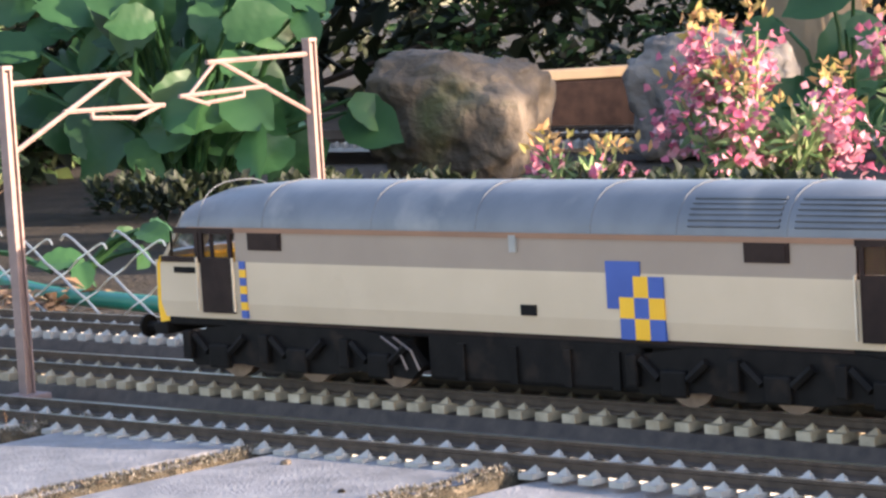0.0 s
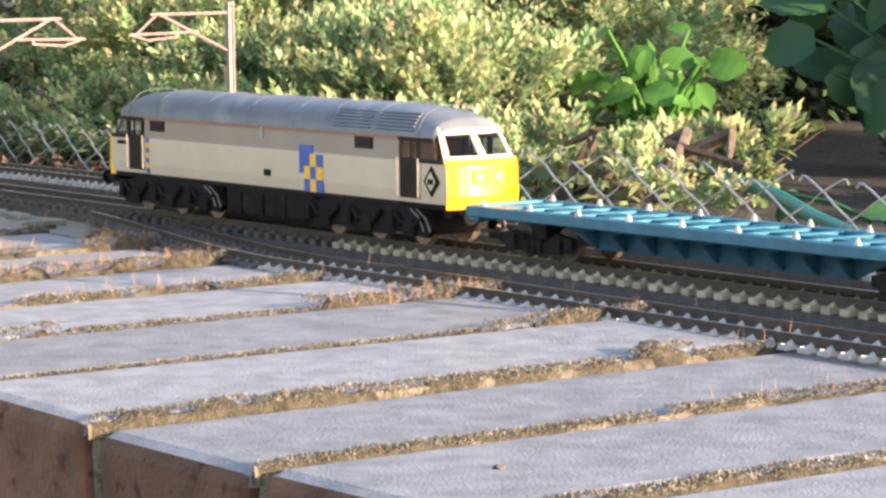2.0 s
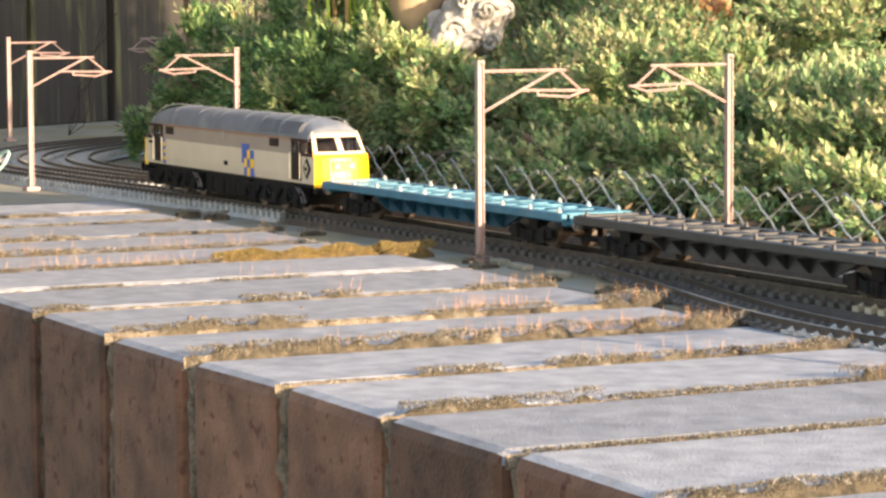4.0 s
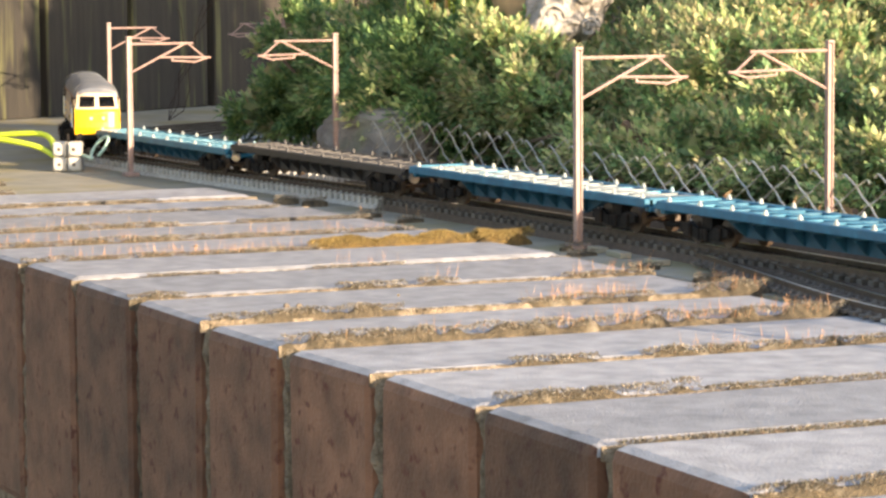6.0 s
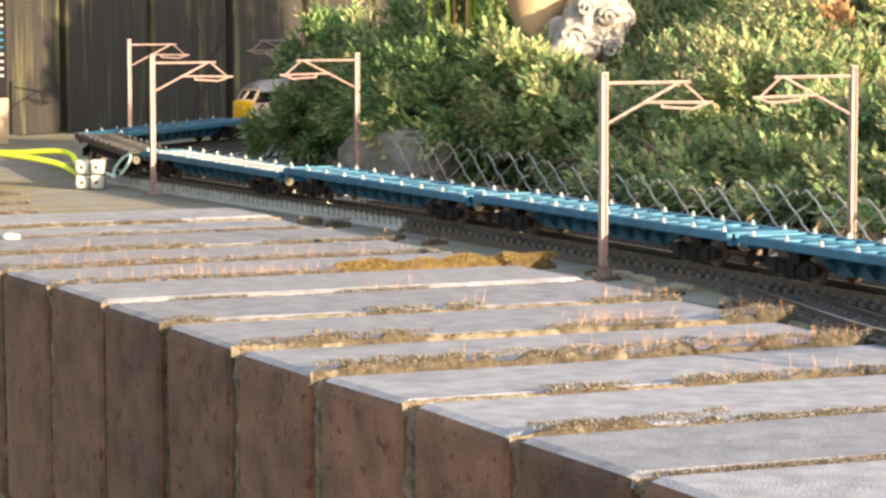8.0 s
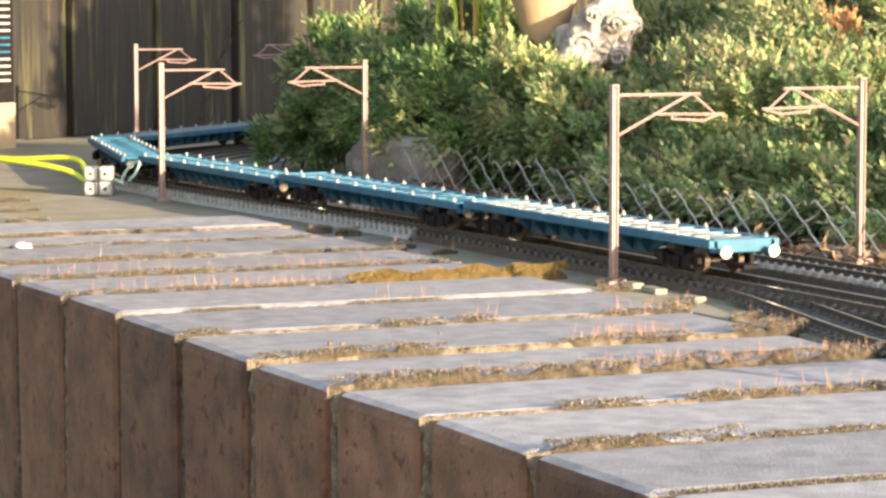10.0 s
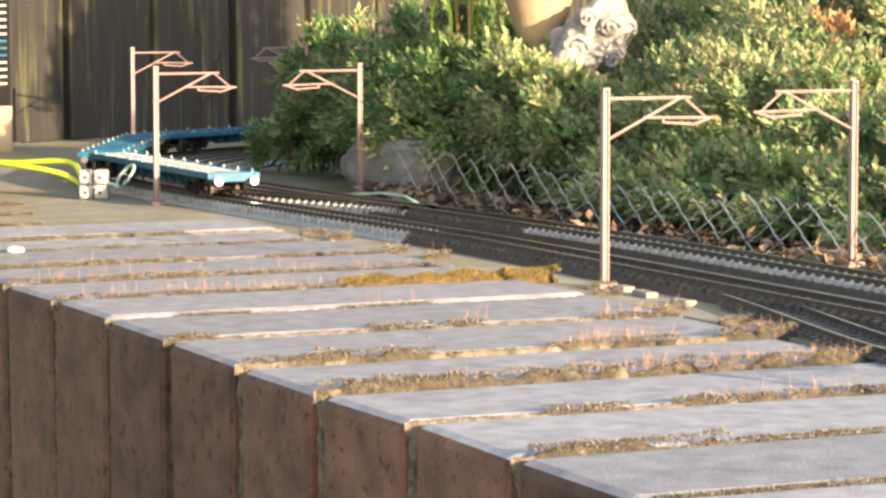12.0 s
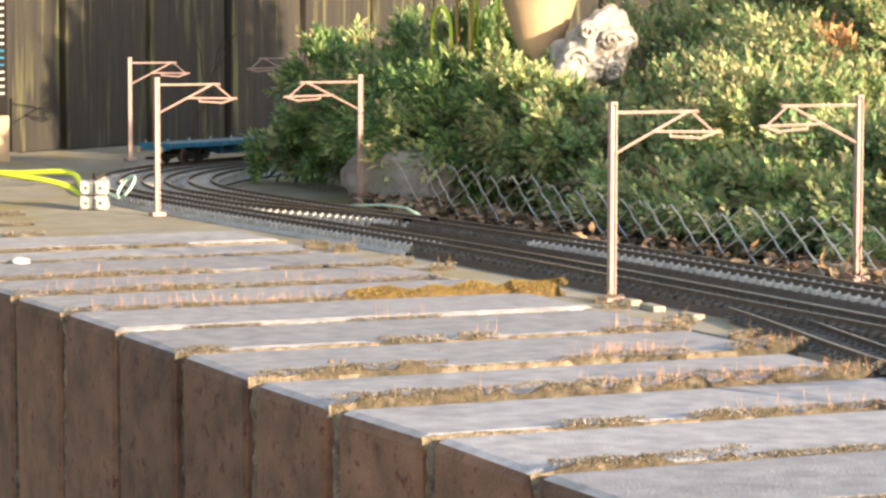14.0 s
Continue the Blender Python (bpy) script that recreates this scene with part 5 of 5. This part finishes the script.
PALE, DARK = "dry pale moss filling the joint between bricks", "olive green moss growing along the brick joint"
JOINTS = ((-4, 0.02, 0.16, 0.004, 0.0012, 0), (-3, 0.00, 0.20, 0.004, 0.0020, 0), (-2, 0.00, 0.12, 0.004, 0.0022, 8), (-2, 0.15, 0.22, 0.004, 0.0016, 0), (-1, 0.00, 0.10, 0.005, 0.0028, 20),
          (-1, 0.10, 0.21, 0.005, 0.0022, 20), (0, 0.00, 0.14, 0.005, 0.0028, 40), (1, 0.03, 0.06, 0.003, 0.0010, 0), (1, 0.10, 0.14, 0.003, 0.0010, 4), (2, -0.002, 0.02, 0.004, 0.0030, 0),
          (2, 0.080, 0.108, 0.006, 0.0034, 0), (2, 0.113, 0.130, 0.005, 0.0030, 3), (2, 0.175, 0.215, 0.004, 0.0018, 10), (3, 0.002, 0.075, 0.005, 0.0034, 0), (3, 0.120, 0.175, 0.004, 0.0024, 30), (3, 0.190, 0.224, 0.007, 0.0052, 12),
          (4, 0.000, 0.100, 0.006, 0.0042, 6), (4, 0.090, 0.215, 0.006, 0.0042, 60), (5, 0.045, 0.075, 0.005, 0.0036, 0), (5, 0.090, 0.215, 0.005, 0.0034, 14), (6, 0.005, 0.068, 0.006, 0.0050, 0), (6, 0.070, 0.170, 0.004, 0.0018, 0),
          (6, 0.150, 0.226, 0.008, 0.0058, 40), (7, 0.004, 0.170, 0.004, 0.0014, 0), (7, 0.165, 0.230, 0.006, 0.0040, 6), (8, 0.000, 0.080, 0.006, 0.0030, 0), (8, 0.08, 0.155, 0.005, 0.0024, 0), (8, 0.157, 0.178, 0.005, 0.0046, 0), (8, 0.178, 0.222, 0.004, 0.0016, 3),
          (9, 0.000, 0.105, 0.004, 0.0012, 0), (9, 0.110, 0.220, 0.005, 0.0030, 4), (10, 0.0, 0.18, 0.006, 0.0022, 0), (10, 0.18, 0.22, 0.005, 0.0016, 0), (11, 0.02, 0.21, 0.006, 0.0024, 0), (12, 0.0, 0.2, 0.005, 0.0024, 0), (13, 0.0, 0.2, 0.005, 0.0022, 0))
for k in range(-4, 21):
    moss_strip(k * 0.075, -0.001, 0.216, 0.0025, 0.0003, M_MORTAR, 200 + k, "sandy mortar with pale lichen between bricks", 0, 0.0)
for i, (k, y0, y1, w, hh, st) in enumerate(JOINTS):
    moss_strip(k * 0.075, y0, y1, w * 0.80, hh * (0.95 if hh > 0.004 else 0.75), M_MOSS, i + 1, PALE if hh < 0.0028 else DARK, int(st * 5))
moss_strip(0.0, 0.128, 0.222, 0.0044, 0.0056, M_MOSS_GOLD, 77, "thick golden moss cushion lying along a brick joint", 6, 4.0)
moss_strip(0.004, 0.205, 0.232, 0.0060, 0.0072, M_MOSS_GOLD, 78, "rounded head of the golden moss cushion", 4, 4.0)


def joint_crust(x, m, seed):
    """Crumbling mortar and moss down an upright joint of the wall's face."""
    bm = bmesh.new()
    rows = []
    for i in range(52):
        z = -0.001 - i * 0.0021
        w = 0.0021 * (0.7 + 0.8 * abs(noise.noise(Vector((z * 90, seed, 0)))))
        off = 0.0012 * noise.noise(Vector((z * 60, seed, 5)))
        out = 0.0022 * noise.noise(Vector((z * 140, seed, 9)))
        rows.append([bm.verts.new((off + w * q, 0.0035 - max(0, 1 - q * q) ** 0.5 * (0.0028 + out) + 0.0005 * noise.noise(Vector((q * 7, z * 600, seed))), z)) for q in (-1.3, -0.8, -0.35, 0, 0.35, 0.8, 1.3)])
    for a, b in zip(rows, rows[1:]):
        for k in range(6):
            bm.faces.new((a[k], b[k], b[k + 1], a[k + 1]))
    ob = part("joint_crust", bm, m, wall, "crumbling mossy mortar", kind="stuff", smooth=True)
    ob.matrix_basis = pose(x, 0, 0)


for k in range(-5, 21):
    joint_crust(k * 0.075, M_MORTAR if k > 3 or k % 3 == 0 else M_MOSS, 300 + k)
for i in range(26):
    x, y = random.uniform(-0.5, 0.6), random.uniform(0.222, 0.236)
    if i % 2:
        moss_strip(x, y - 0.008, y + 0.006, 0.004, 0.0016, M_MOSS, 100 + i, DARK, 6)
for i in range(5):
    moss_strip(-0.45 - 0.09 * i, 0.10 + 0.02 * (i % 3), 0.125 + 0.02 * (i % 3), 0.010, 0.0010, M_MOSS, 140 + i, "thin mossy patch on the slab", 4).location.z = dip(-0.45 - 0.09 * i)


# ---- what moves ----
# distance that the locomotive's middle has gone from the right, at each second
RUN = ((0.0, 0.789), (1.0, 0.527), (2.0, 0.258), (3.0, -0.018), (4.0, -0.293), (6.5, -0.958), (7.0, -1.078), (7.5, -1.195), (8.2, -1.345), (10.5, -1.985), (11.0, -2.155), (11.5, -2.310), (12.0, -2.462), (12.5, -2.600), (13.0, -2.725), (13.5, -2.850), (14.0, -2.988))


def run_at(t):
    ts = [r[0] for r in RUN]
    ds = [3.2 - r[1] for r in RUN]
    i = min(max(sum(1 for a in ts if a <= t) - 1, 0), len(ts) - 2)
    def slope(k):
        a, b = max(k - 1, 0), min(k + 1, len(ts) - 1)
        return (ds[b] - ds[a]) / (ts[b] - ts[a])
    hgap = ts[i + 1] - ts[i]
    u = (t - ts[i]) / hgap
    return ((2 * u**3 - 3 * u**2 + 1) * ds[i] + (u**3 - 2 * u**2 + u) * hgap * slope(i) + (-2 * u**3 + 3 * u**2) * ds[i + 1] + (u**3 - u**2) * hgap * slope(i + 1))


def motions():
    times = [i * 0.2 for i in range(71)]
    for thing, bogies, behind in TRAIN:
        rows, turns = [], [[] for _ in bogies]
        for t in times:
            s = run_at(t) - behind
            reach = abs(bogies[0][1])
            front, rear = MAIN.at(s + reach), MAIN.at(s - reach)
            c = (front + rear) / 2
            # the thing's own +x points to its rear
            yaw = math.atan2(rear.y - front.y, rear.x - front.x)
            rows.append((t, pose(c.x, c.y, dip(c.x), 0, 0, math.degrees(yaw))))
            for k, (bg, bx) in enumerate(bogies):
                hd = MAIN.heading(s - bx) + math.pi
                dy = (hd - yaw + math.pi) % (2 * math.pi) - math.pi
                turns[k].append((t, pose(bx, 0, 0, 0, 0, math.degrees(dy))))
        walk(thing, rows)
        for (bg, bx), r in zip(bogies, turns):
            walk(bg, r)


motions()
